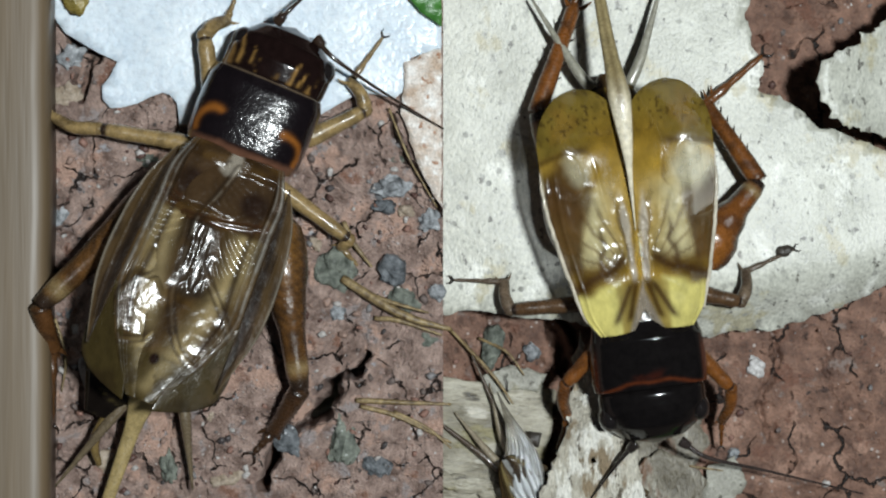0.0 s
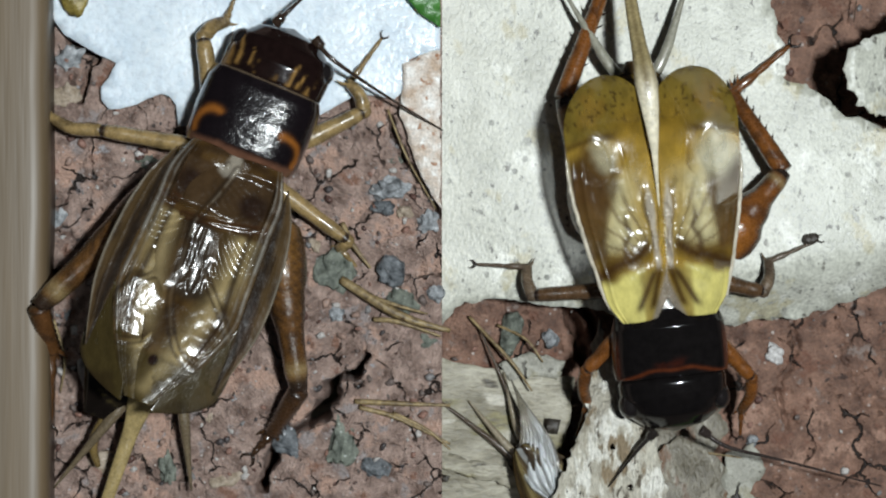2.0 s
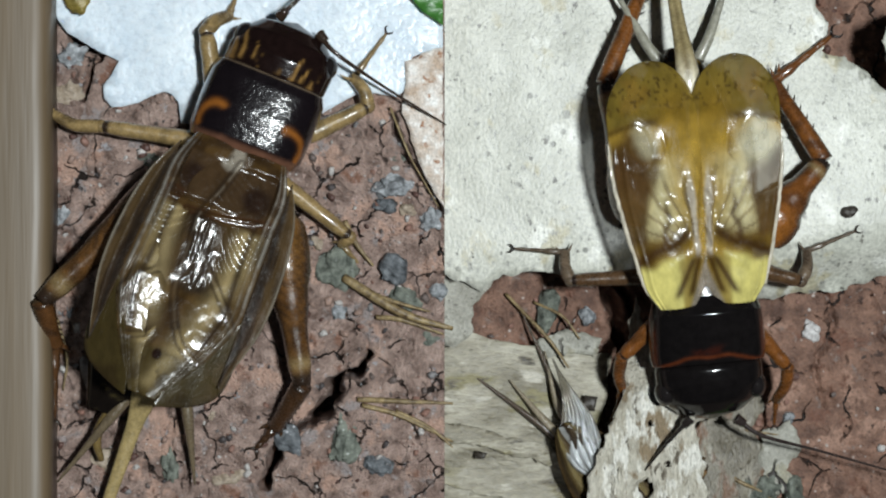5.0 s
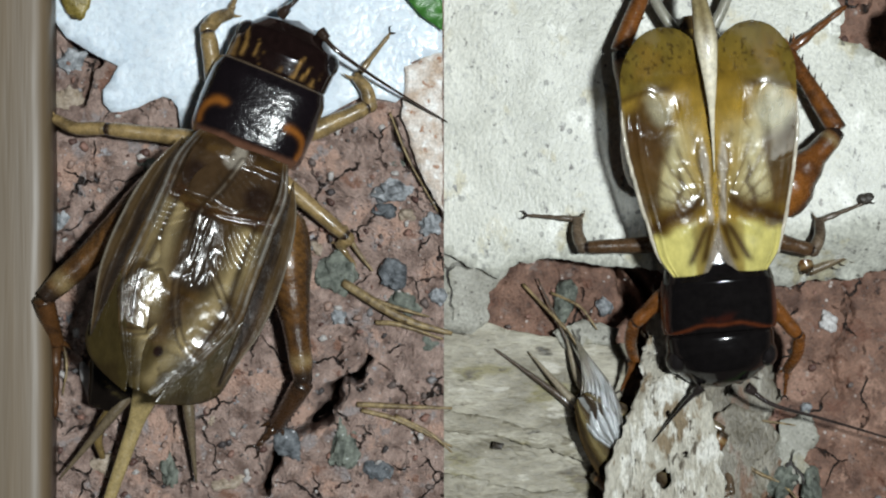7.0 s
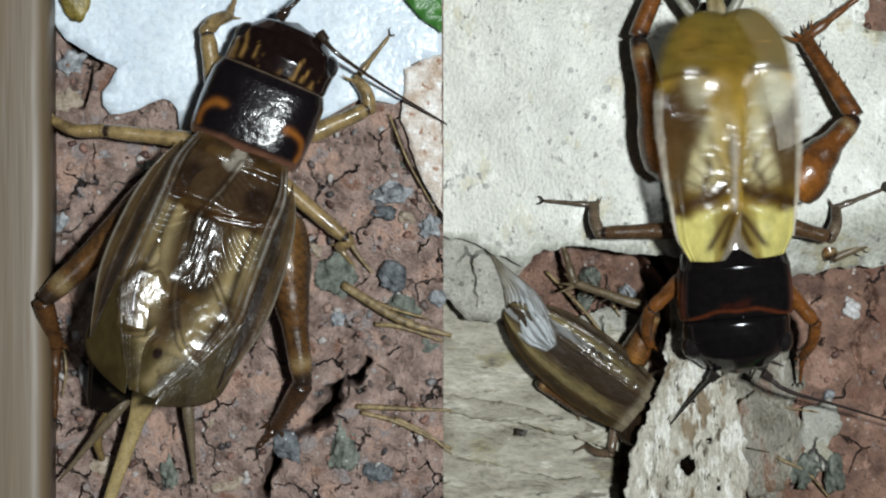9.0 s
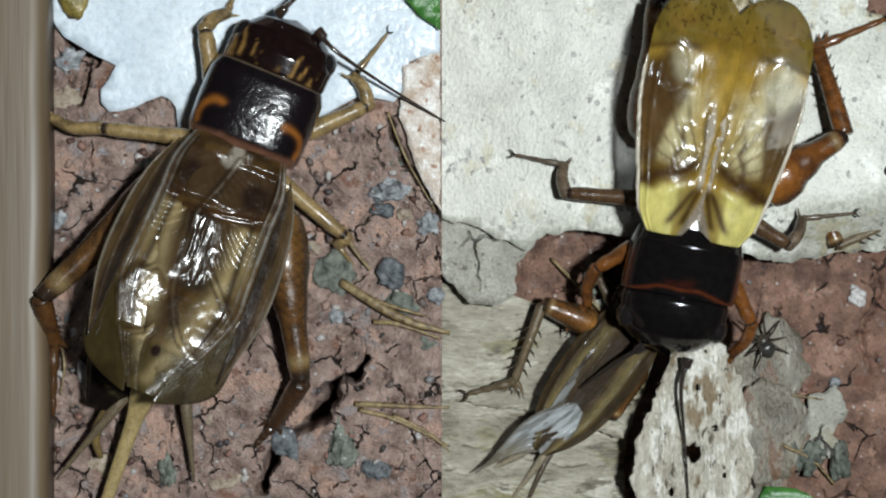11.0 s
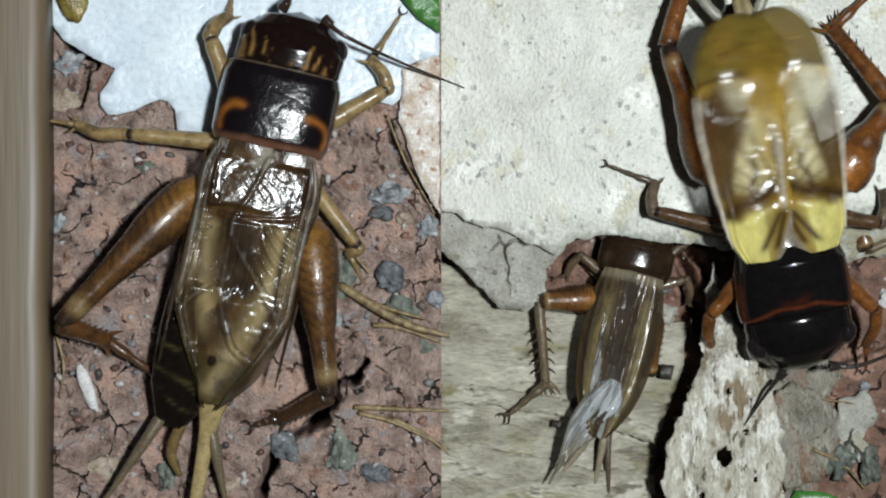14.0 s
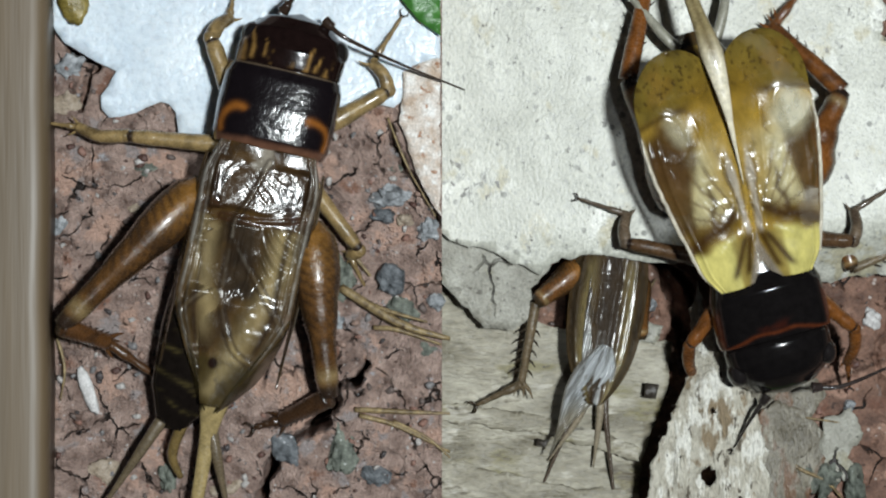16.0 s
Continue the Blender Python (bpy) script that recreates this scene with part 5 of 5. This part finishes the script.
    red, brown, dark = (0.165, 0.058, 0.013), (0.085, 0.046, 0.022), (0.015, 0.009, 0.007)

    limb(c, "hind_leg", at(1105, 420, -2.7), at(1040, 172, -2.3), at(1108, -10, -4.1), at(1130, -80, -4.5), 0.88, red, dark, True, 5, 0.5, 1.4, bands=0.15)
    hr = limb(c, "hind_leg", at(1310, 440, -2.7), at(1430, 302, -2.3), at(1338, 165, -4.1), at(1440, 80, -4.5), 0.92, red, dark, True, 5, 0.5, 1.6, bands=0.15)
    ml = limb(c, "middle_leg", at(1140, 510, -2.9), at(985, 520, -3.4), at(975, 470, -4.3), at(885, 465, -4.6), 0.54, brown, dark, shin_colour=(0.125, 0.090, 0.060))
    limb(c, "middle_leg", at(1310, 495, -2.9), at(1393, 515, -3.4), at(1402, 462, -4.3), at(1488, 425, -4.6), 0.54, brown, dark, shin_colour=(0.125, 0.090, 0.060))
    limb(c, "front_leg", at(1140, 590, -3.1), at(1078, 655, -3.9), at(1082, 715, -5.9), at(1060, 770, -6.9), 0.55, red, dark)
    limb(c, "front_leg", at(1310, 600, -3.1), at(1372, 668, -3.9), at(1352, 725, -6.4), at(1350, 770, -7.4), 0.55, red, dark)
    antenna(c, [at(1200, 762, -3.4), at(1165, 800, -3.7), at(1115, 862, -4.9)], 0.20, (0.02, 0.016, 0.014))
    feeler = antenna(c, [at(1282, 760, -3.4), at(1330, 790, -3.5), at(1430, 815, -4.1), at(1600, 860, -4.9)], 0.20, (0.03, 0.022, 0.02))
    return c, wings, ml, feeler, tails, hr


def grey_cricket(label, torn):
    """A smaller cricket on the lower soil; x to its right, y ahead, origin under its middle."""
    c = tagged(new("small_cricket"), label, "cricket", "small crickets")

    def dull(v, uv):
        p = pig(len(v), (0.020, 0.012, 0.007))
        return blend(p, (0.045, 0.026, 0.014), 0.6 * step(fbm(v[:, 0], v[:, 1], 0.9, 81), 0.0, 0.3))
    part("head", loft([(6.3, 2.0, 0.6, 2.9, 0), (7.2, 2.2, 0.4, 3.0, 0), (8.4, 1.9, 0.3, 2.6, 0), (9.2, 0.5, 0.5, 1.6, 0)], 28, 28, 2.1, dull), M_BLACK, c)
    part("neck_shield", loft([(3.9, 2.4, 0.6, 3.0, 0), (4.6, 2.65, 0.4, 3.3, 0), (6.0, 2.6, 0.4, 3.2, 0), (6.5, 2.3, 0.6, 2.9, 0)], 32, 28, 2.3, dull), M_BLACK, c)
    part("abdomen", loft([(4.2, 2.0, 0.5, 2.7, 0), (1, 2.4, 0.4, 2.7, 0), (-3, 2.3, 0.4, 2.5, 0), (-6.5, 1.2, 0.6, 2.0, 0), (-7.5, 0.4, 0.9, 1.5, 0)], 28, 40, 2.1, dull), M_LIMB, c)

    def paint(s, q, x, y, sheen=0.0):
        """sheen: how strongly a silvery glint is painted on the wing's inner rear part."""
        wob = 0.05 * fbm(x, y, 1.0, 85)
        p = blend(pig(len(s), (0.055, 0.033, 0.012), 0.95), (0.022, 0.012, 0.005), 0.8 * step(fbm(x, y * 0.6, 0.9, 83), 0.0, 0.3))
        p = blend(p, (0.165, 0.125, 0.048), 0.9 * bump(q + wob - 0.10 * s, 0.66, 0.09) * step(s + wob, 0.10, 0.2), 0.95)
        p = blend(p, (0.10, 0.07, 0.025), 0.6 * bump(q + wob, 0.66, 0.03), 0.95)
        p = blend(p, (0.026, 0.015, 0.007), 0.85 * (1 - step(q + wob, 0.40, 0.56)), 0.95)
        p = blend(p, (0.025, 0.017, 0.009), 0.8 * bump(q, 0.90, 0.05), 0.95)
        # streaks of glint, put into the pigment as silver grey
        gleam = step(s + wob, 0.40, 0.62) * (1 - step(q, 0.46, 0.60)) * step(fbm(x * 3, y * 0.4, 0.8, 82, 3), -0.25, 0.15)
        p = blend(p, (0.34, 0.35, 0.34), 0.65 * sheen * gleam, 0.96)
        return blend(p, (0.22, 0.18, 0.12), 0.7 * (1 - step(s, 0.03, 0.08)), 0.95)

    def ridges(s, q, x, y):
        return 0.04 * bump(q, 0.50, 0.03) + 0.04 * bump(q, 0.86, 0.03) + 0.02 * crease(x, y * 1.5, 0.6, 90) + 0.05 * fbm(x, y * 0.5, 1.6, 84, 2)

    def pleats(s, q, x, y):
        """The upper wing lies flat, sloping outwards, with fine long pleats."""
        flat = 1 - step(q, 0.74, 0.84)
        return -0.11 * (x - 1.0) - 0.9 * np.maximum(q - 0.80, 0) + flat * (0.005 * np.sin(2 * np.pi * (x + 0.12 * fbm(x, y * 0.3, 1.2, 95, 2)) / 0.36) + 0.006 * fbm(x, y, 0.5, 96, 3) + 0.012 * fbm(x, y, 1.6, 97, 2)) + 0.03 * bump(q, 0.80, 0.03)
    for sg in (-1, 1):
        part("forewing", wing_shape(sg, 11.8, [-0.5, -1.2, -1.2, -1.0, -0.7, -0.2], [2.1, 2.75, 2.95, 2.9, 2.5, 1.9], 0.26 - 0.19 * sg, functools.partial(paint, sheen=0.5 + 0.5 * sg), 80 + sg, pleats if sg > 0 else ridges, 90, 84, 0.7), M_SILK, c,
             "striped greyish brown forewing", mpose(0, 4.3, 2.95 + 0.06 * sg, -3, 0, -3 * sg))
    def torn_paint(s, q, x, y):
        fine = fbm(x * 3.0, y * 0.45, 0.8, 86, 3)
        p = blend(pig(len(s), (0.46, 0.48, 0.49), 0.95), (0.17, 0.17, 0.155), 0.7 * step(fine, -0.05, 0.25), 0.93)
        p = blend(p, (0.20, 0.165, 0.10), 0.75 * step(s + 0.2 * (q - 0.5), 0.42, 0.70), 0.97)
        return blend(p, (0.10, 0.08, 0.05), 0.8 * np.maximum(bump(q, 0.02, 0.06), bump(q, 0.98, 0.06)), 0.95)

    def torn_ridges(s, q, x, y):
        return 0.07 * np.sin(2 * np.pi * (q * 7 + 1.2 * s + 0.8 * fbm(x, y * 0.5, 1.6, 88, 2))) * (1 - 0.5 * s) + 0.10 * crease(x * 1.5, y * 0.3, 0.9, 89) - 0.10 * (x + 0.5)
    if torn:
        part("torn_hind_wing", wing_shape(1, 8.6, [-0.5, -1.0, -1.3, -1.4, -1.3, -1.0, -0.7, -0.45, -0.3], [0.4, 1.2, 1.5, 1.35, 0.8, 0.3, 0.0, -0.15, -0.2], 0.3, torn_paint, 85, torn_ridges, 110, 60), M_FOIL, c,
             "ragged silvery hind wing", mpose(0.4, -3.3, 3.7, 5, 0, -18))
    for sg in (-1, 1):
        k = tube([(sg * 0.5, -6.5, 1.6), (sg * 0.7, -8.5, 1.5), (sg * 1.6 - 0.8, -12.0, 0.9)], [0.32, 0.28, 0.05], 8, 20)
        part("hind_wing", (k[0], k[1], pig(len(k[0]), (0.24, 0.20, 0.14))), M_LIMB, c)
        k = tube([(sg * 0.9, -6.8, 1.2), (sg * 1.3, -9, 1.2), (sg * 3.0, -15.5, 0.6)], [0.26, 0.22, 0.05], 8, 20)
        part("tail_feeler", (k[0], k[1], pig(len(k[0]), (0.07, 0.05, 0.035))), M_LIMB, c)
        limb(c, "hind_leg", *(((-2.0, 1.9, 1.7), (-6.0, 0.8, 2.9), (-4.2, -4.7, 2.3), (-6.2, -7.4, 1.9)) if sg < 0 else ((1.8, 1.8, 1.3), (2.7, -2.6, 1.5), (2.5, 0.9, 0.6), (3.0, -1.8, 0.3))), 0.80, (0.15, 0.062, 0.018), (0.03, 0.02, 0.01), True, 5, 0.3, 1.0, (0.13, 0.095, 0.055), 0.62)
        limb(c, "middle_leg", (sg * 1.8, 3.6, 1.4), (sg * 3.8, 4.6, 1.5), (sg * 4.4, 3.0, 0.5), (sg * 5.2, 2.6, 0.3), 0.35, (0.12, 0.08, 0.05), (0.03, 0.02, 0.01))
        limb(c, "front_leg", (sg * 1.6, 5.4, 1.4), (sg * 3.0, 6.8, 1.4), (sg * 3.4, 8.0, 0.5), (sg * 3.6, 9.0, 0.3), 0.35, (0.12, 0.08, 0.05), (0.03, 0.02, 0.01))
        antenna(c, [(sg * 0.7, 8.9, 1.6), (sg * 1.6, 10.5, 1.8), (sg * 3.0, 13.5, 1.2)], 0.12, (0.05, 0.035, 0.025))
    return c


def tiny_spider():
    """A small dark spider on the soil; x to its right, y ahead."""
    c = tagged(new("spider"), "tiny dark grey spider on the red soil", "spider")
    part("abdomen", loft([(-0.95, 0.15, 0.3, 0.5, 0), (-0.6, 0.5, 0.2, 0.9, 0), (-0.1, 0.6, 0.2, 1.0, 0), (0.25, 0.3, 0.25, 0.75, 0)], 20, 18, 2.0, lambda v, uv: pig(len(v), (0.03, 0.028, 0.026))), M_LIMB, c)
    part("head", loft([(0.1, 0.3, 0.25, 0.7, 0), (0.45, 0.38, 0.25, 0.75, 0), (0.8, 0.15, 0.3, 0.5, 0)], 16, 14, 2.0, lambda v, uv: pig(len(v), (0.05, 0.04, 0.03))), M_LIMB, c)
    for sg in (-1, 1):
        for a, reach in ((65, 2.3), (25, 1.9), (-15, 1.7), (-50, 2.1)):
            d = np.array((sg * math.cos(math.radians(a)), math.sin(math.radians(a)), 0))
            t = tube([(sg * 0.25, 0.35, 0.45), d * reach * 0.45 + (0, 0.3, 1.0), d * reach * 0.8 + (0, 0.3, 0.45), d * reach + (0, 0.3, 0.05)], [0.10, 0.09, 0.07, 0.03], 6, 14)
            part("leg", (t[0], t[1], pig(len(t[0]), (0.05, 0.04, 0.032))), M_LIMB, c)
    c.matrix_basis = mpose(*soily(1203, 712, Z_SOIL + 1.1), 0, 0, 25)
    LOW.append(c)


ground()
paver_slab()
board()
lower_soil()
dead_leaf()
lower_litter()
upper_litter()
tiny_spider()
BROWN, BROWN_WINGS, KICK, PROP, FEELERS, STEPS = brown_cricket()
BLACK, BLACK_WINGS, BLACK_ML, FEEL_R, TAILS, BLACK_HIND = black_cricket()
SMALL = grey_cricket("small greyish brown cricket half hidden in litter", True)
CREEP = grey_cricket("dark olive cricket creeping across the soil under a dead leaf", False)
CREEP.scale = (0.85,) * 3

# how the litter slides past under the paver's edge, plan steps: seconds, leaf, soil
SLIDE = [(0, -46, 21, -33, 23), (0.5, -46, 45, -35, 42), (1, -22, 9, -13, 11), (1.5, -16, 14, -9, 15), (2, 0, 0, 0, 0), (2.5, 9, -11, 10, -9),
         (3, 19, -6, 19, -4), (3.5, 42, -2, 40, 0), (4, 55, -10, 51, -6), (4.2, 66, -18, 62, -14), (6.3, 70, -73, 67, -57), (6.5, 93, -55, 90, -45),
         (7, 97, -71, 95, -57), (7.5, 103, -78, 101, -64), (8, 122, -87, 118, -74), (8.5, 133, -89, 128, -75), (9, 140, -93, 136, -80),
         (9.2, 117, -94, 114, -80), (11.3, 164, -132, 166, -111), (11.5, 188, -138, 188, -116), (12, 195, -128, 195, -107), (12.5, 203, -151, 204, -128),
         (13, 181, -149, 186, -129), (13.5, 195, -124, 194, -104), (14, 199, -113, 199, -95), (14.5, 192, -97, 191, -79), (15, 173, -76, 173, -60),
         (15.5, 169, -69, 171, -52), (16, 172, -78, 172, -62)]


def motions():
    for group, k, g in ((HIGH, 1, LEAF), (LOW, 3, SOIL)):
        for ob in group:
            home = ob.matrix_basis.copy()
            rows = []
            for r in SLIDE:
                ex, ey = eye_at(r[0])
                rows.append((r[0], mpose(r[k] * g + ex, -r[k + 1] * g + ey, 0) @ home))
            walk(ob, rows)
    # the brown cricket: steps forward, then folds its wings and shuffles to the side
    rows = [(0, 424, 281, -22), (4.2, 424, 281, -22), (6.3, 429, 261, -22), (11.6, 429, 261, -22), (12, 472, 251, -14), (12.5, 487, 246, -11.5),
            (13, 491, 245, -11.5), (13.5, 478, 254, -12.5), (16, 478, 253, -12.5)]
    body = [(t, mpose(*under(u - 11, v, 5.4)[:2], 0.25, 0, 5, 0) @ pose(0, 0, 0, 0, 0, a)) for t, u, v, a in rows]
    walk(BROWN, body)
    up, down = (14, 2, 8, 20), (-4, 0, 78, 66)  # lift, spread, and the hang of the side and tip fields
    for sg, w, lat, tip in BROWN_WINGS:
        rr, rl, rt = [], [], []
        state = [(0, up), (0.95, up), (1.65, up), (7.65, up), (8.1, up), (11.55, up), (11.8, down), (16, down)]
        sing = {round(mid + (2 * k + 1) / 30, 4): (-1) ** k for mid, n in ((1.0, 4), (8.0, 2)) for k in range(-3, n)}
        times = sorted({s_[0] for s_ in state if s_[0] not in (0.95, 1.65, 7.65, 8.1)} | set(sing) | {0.7, 1.4, 7.7, 8.25})
        for i, t in enumerate(times):
            lift, spread, hang, droop = (np.interp(t, [s_[0] for s_ in state], [s_[1][k] for s_ in state]) for k in range(4))
            spread += 4.0 * sing.get(t, 0)
            rr.append((t, mpose(sg * 2.2, 0.0, 5.0 + 0.12 * sg, -lift, 0, sg * spread)))
            rl.append((t, mpose(sg * 1.72, -1.0, 0.0, 0, sg * hang, 0)))
            rt.append((t, mpose(sg * 1.72, -10.9, 0.0, 0, sg * droop, -26 * sg)))
        walk(w, rr)
        walk(lat, rl)
        walk(tip, rt)
    kick = [(0, 0), (11.7, 0), (11.9, -38), (12.1, -8), (12.2, -18), (12.4, -42), (12.6, -40), (12.75, -18), (12.9, -34), (13.1, -30), (13.3, -7), (16, -7)]
    home = KICK.matrix_basis.copy()
    walk(KICK, [(t, mpose(-0.9 * k, -1.0 * k, 0) @ home @ pose(0, 0, 0, 0, 0, a)) for t, a in kick for k in (float(np.interp(t, (11.7, 12.1), (0, 1))),)])
    knee = Matrix.Translation(KNEES[KICK.name] * MM)
    fold = [(0, 0), (11.7, 0), (11.9, 70), (12.1, 55), (12.2, 62), (12.4, 76), (12.6, 75), (12.75, 62), (12.9, 74), (13.1, 72), (13.3, 53), (16, 53)]
    for piece in KICK.children:
        walk(piece, [(t, knee @ pose(0, 0, 0, 0, 0, a) @ knee.inverted()) for t, a in fold])
    # the other hind leg swings under the body as it shuffles
    home = PROP.matrix_basis.copy()
    walk(PROP, [(t, mpose(0, -d, 0) @ home @ pose(0, 0, 0, 0, 0, a)) for t, a, d in ((0, 0, 0), (11.6, 0, 0), (12, -11, 1.4), (16, -11, 1.4))])
    knee = Matrix.Translation(KNEES[PROP.name] * MM)
    for piece in PROP.children:
        walk(piece, [(t, knee @ pose(0, 0, 0, 0, 0, a) @ knee.inverted()) for t, a in ((0, 0), (11.6, 0), (12, -30), (16, -30))])
    # the small legs stay planted where they stand
    for leg in STEPS:
        home, toe = leg.matrix_basis.copy(), Vector(TOES[leg.name] * MM)
        stand = None
        turns = []
        for t, m in body:
            m = m @ Matrix.Scale(BROWN_SIZE, 4)
            hip, now = m @ home.translation, m @ (home @ toe)
            if stand is None:
                stand = now.copy()
            a, b = stand - hip, now - hip
            d = math.degrees(math.atan2(a.y, a.x) - math.atan2(b.y, b.x))
            turns.append((t, home @ pose(0, 0, 0, 0, 0, (d + 180) % 360 - 180)))
        walk(leg, turns)
    for piece, (x0, y0), (x1, y1) in zip(FEELERS, ((-0.8, -17.8), (2.6, -16.6)), ((-3.1, -19.4), (0.4, -19.4))):
        walk(piece, [(t, mpose(x, y, 1.8, 0, 0, a)) for t, x, y, a in ((0, x0, y0, 0), (11.6, x0, y0, 0), (12, x1, y1, -4), (16, x1, y1, -4))])
    # the black cricket
    rows = [(0, 1145, 577, 7.6), (0.5, 1147, 600, 7.6), (1, 1168, 575, 7.4), (1.5, 1166, 580, 7), (2, 1185, 555, 6.5), (2.5, 1193, 544, 6.4), (3, 1204, 550, 6.3), (3.5, 1228, 553, 6.3),
            (4, 1239, 545, 6), (6.5, 1272, 503, 5), (7, 1275, 475, 4.8), (7.5, 1287, 470, 4.7), (8, 1293, 460, 4.6), (8.5, 1300, 456, 4.5), (9, 1305, 450, 4.5),
            (11.3, 1225, 400, -15), (11.5, 1249, 371, -17), (12, 1241, 388, -16), (12.5, 1326, 379, -1), (13, 1386, 397, 12), (13.5, 1398, 422, 12), (14, 1402, 445, 11),
            (14.5, 1393, 475, 12.5), (15, 1360, 495, 12), (15.5, 1348, 488, 14.5), (16, 1356, 490, 15)]
    out = []
    for t, u, v, a in rows:
        ex, ey = eye_at(t)
        p = under(u, v, 0.3)
        out.append((t, mpose(p[0] + ex, p[1] + ey, Z_LEAF + 0.3, 0, 0, 180 + a)))
    walk(BLACK, out)
    opened = [(0, 1), (0.4, 1), (0.5, 0), (0.6, 1), (1.1, 1), (1.2, 0), (1.3, 1), (1.4, 0), (1.5, 0.8), (2.0, 0.9), (2.4, 1), (3.1, 1), (3.3, 0.1), (4.2, 0.1), (6.3, 1), (6.4, 0.2), (6.5, 0.4),
              (7, 1), (7.4, 0.9), (7.5, 0), (7.6, 1), (8.1, 1), (8.3, 0), (9.2, 0), (11.3, 0.2), (11.5, 0.9), (11.7, 0.8), (12, 0), (12.3, 0.5), (12.5, 1), (12.7, 0), (13.2, 0.1), (13.5, 0.9),
              (13.8, 0), (14.2, 0), (14.5, 1), (14.7, 0), (15.1, 0), (15.4, 1), (16, 1)]
    buzz = [(0.43, 0.6, 0.5), (1.15, 1.45, 1.3), (3.9, 4.2, 4.0), (7.4, 7.6, 7.5), (8.85, 9.2, 9.0), (11.35, 11.6, 11.5), (12.6, 12.75, 12.7), (13.9, 14.1, 14.0), (14.85, 15.1, 15.0)]
    times = sorted({r[0] for r in opened if not any(a <= r[0] <= b for a, b, mid in buzz)} | {round(mid + (2 * i + 1) / 30, 4) for a, b, mid in buzz for i in range(-6, 6) if a <= mid + (2 * i + 1) / 30 <= b})
    times = [times[0]] + [b for a, b in zip(times, times[1:]) if frame(b) > frame(a)]
    for sg, w in BLACK_WINGS:
        rr = []
        for i, t in enumerate(times):
            k = between(opened, t)[0]
            beat = [mid for a, b, mid in buzz if a <= t <= b]           # singing: the wings sweep fast over each other
            spread = -3.4 + 4.8 * (-1) ** ((frame(t) - frame(beat[0]) - 1) // 2) if beat else 0.4 + 2.8 * k
            rr.append((t, mpose(sg * 2.1, 0.3, 4.8 + 0.15 * sg, -8.5, 0, sg * spread)))
        walk(w, rr)
    walk(TAILS, [(r[0], mpose(0, 0, -2.6 * (1 - r[1]))) for r in opened])
    home = BLACK_ML.matrix_basis.copy()
    walk(BLACK_ML, [(t, home @ pose(0, 0, 0, 0, 0, a)) for t, a in ((0, 0), (9.2, 0), (11.3, 9), (11.6, 9), (12.1, 0), (12.8, -18), (16, -24))])
    home = BLACK_HIND.matrix_basis.copy()
    walk(BLACK_HIND, [(t, mpose(0, -d, 0) @ home @ pose(0, 0, 0, 0, 0, a)) for t, a, d in ((0, 0, 0), (14.5, 0, 0), (15, -4, 0), (15.5, -9, 0), (16, 5, 1.7))])
    home = FEEL_R.matrix_basis.copy()
    walk(FEEL_R, [(t, home @ pose(0, 0, 0, 0, 0, a)) for t, a in ((0, 0), (9.2, 0), (11.2, -55), (11.6, -50), (11.9, 0), (12.3, 10), (13, 42), (14, 30), (15, 4), (16, 27))])
    # the smaller cricket
    rows = [(0, 1008, 948, -141), (2, 1033, 928, -141), (3.5, 1078, 928, -141), (4.2, 1098, 912, -141), (6.3, 1122, 862, -140), (7, 1142, 838, -140), (7.5, 1128, 800, -136), (8, 1088, 718, -132),
            (8.5, 1055, 665, -128), (9.2, 1042, 652, -126), (10.2, 1060, 640, -75), (11.3, 1068, 645, -34), (11.5, 1080, 640, -34), (12, 1088, 650, -32), (12.5, 1108, 572, -20), (13, 1082, 558, -21),
            (13.5, 1090, 578, -14), (14, 1092, 585, -13), (14.2, 1085, 580, -11), (14.5, 1066, 555, -9), (15, 1064, 530, -6), (15.5, 1064, 530, -7), (16, 1070, 525, -8)]
    out = []
    for t, u, v, a in rows:
        ex, ey = eye_at(t)
        out.append((t, mpose((u - 784) * SOIL + ex, (441 - v) * SOIL + ey, Z_SOIL + 0.3, 0, 0, a)))
    walk(SMALL, out)
    leg = [k for k in SMALL.children if k.name.startswith("hind_leg")][0]               # it draws its leg in
    home, knee = leg.matrix_basis.copy(), Matrix.Translation(KNEES[leg.name] * MM)
    walk(leg, [(t, home @ pose(0, 0, 0, 0, 0, a)) for t, a in ((0, 0), (14.1, 0), (14.4, 20), (15, 28), (16, 30))])
    for piece in leg.children:
        walk(piece, [(t, knee @ pose(0, 0, 0, 0, 0, a) @ knee.inverted()) for t, a in ((0, 0), (14.1, 0), (14.4, -36), (15, -52), (16, -50))])
    # another creeps past under the torn leaf
    rows = [(0, 1600, -330, 150), (3.05, 1590, -190, 150), (3.25, 1512, -62, 152), (3.5, 1506, -56, 153), (3.65, 1440, 38, 155), (4.1, 1436, 44, 155), (4.4, 1400, 160, 150), (4.8, 1360, 300, 125), (5.2, 1330, 410, 95), (16, 1330, 410, 95)]
    out = []
    for t in sorted({r[0] for r in rows} | {r[0] for r in SLIDE}):
        ex, ey = eye_at(t)
        u, v, a = between(rows, t)
        du, dv = between(SLIDE, t)[2:]
        out.append((t, mpose((u + du - 784) * SOIL + ex, (441 - v - dv) * SOIL + ey, Z_SOIL + 0.3, 0, 0, a)))
    walk(CREEP, out)


motions()
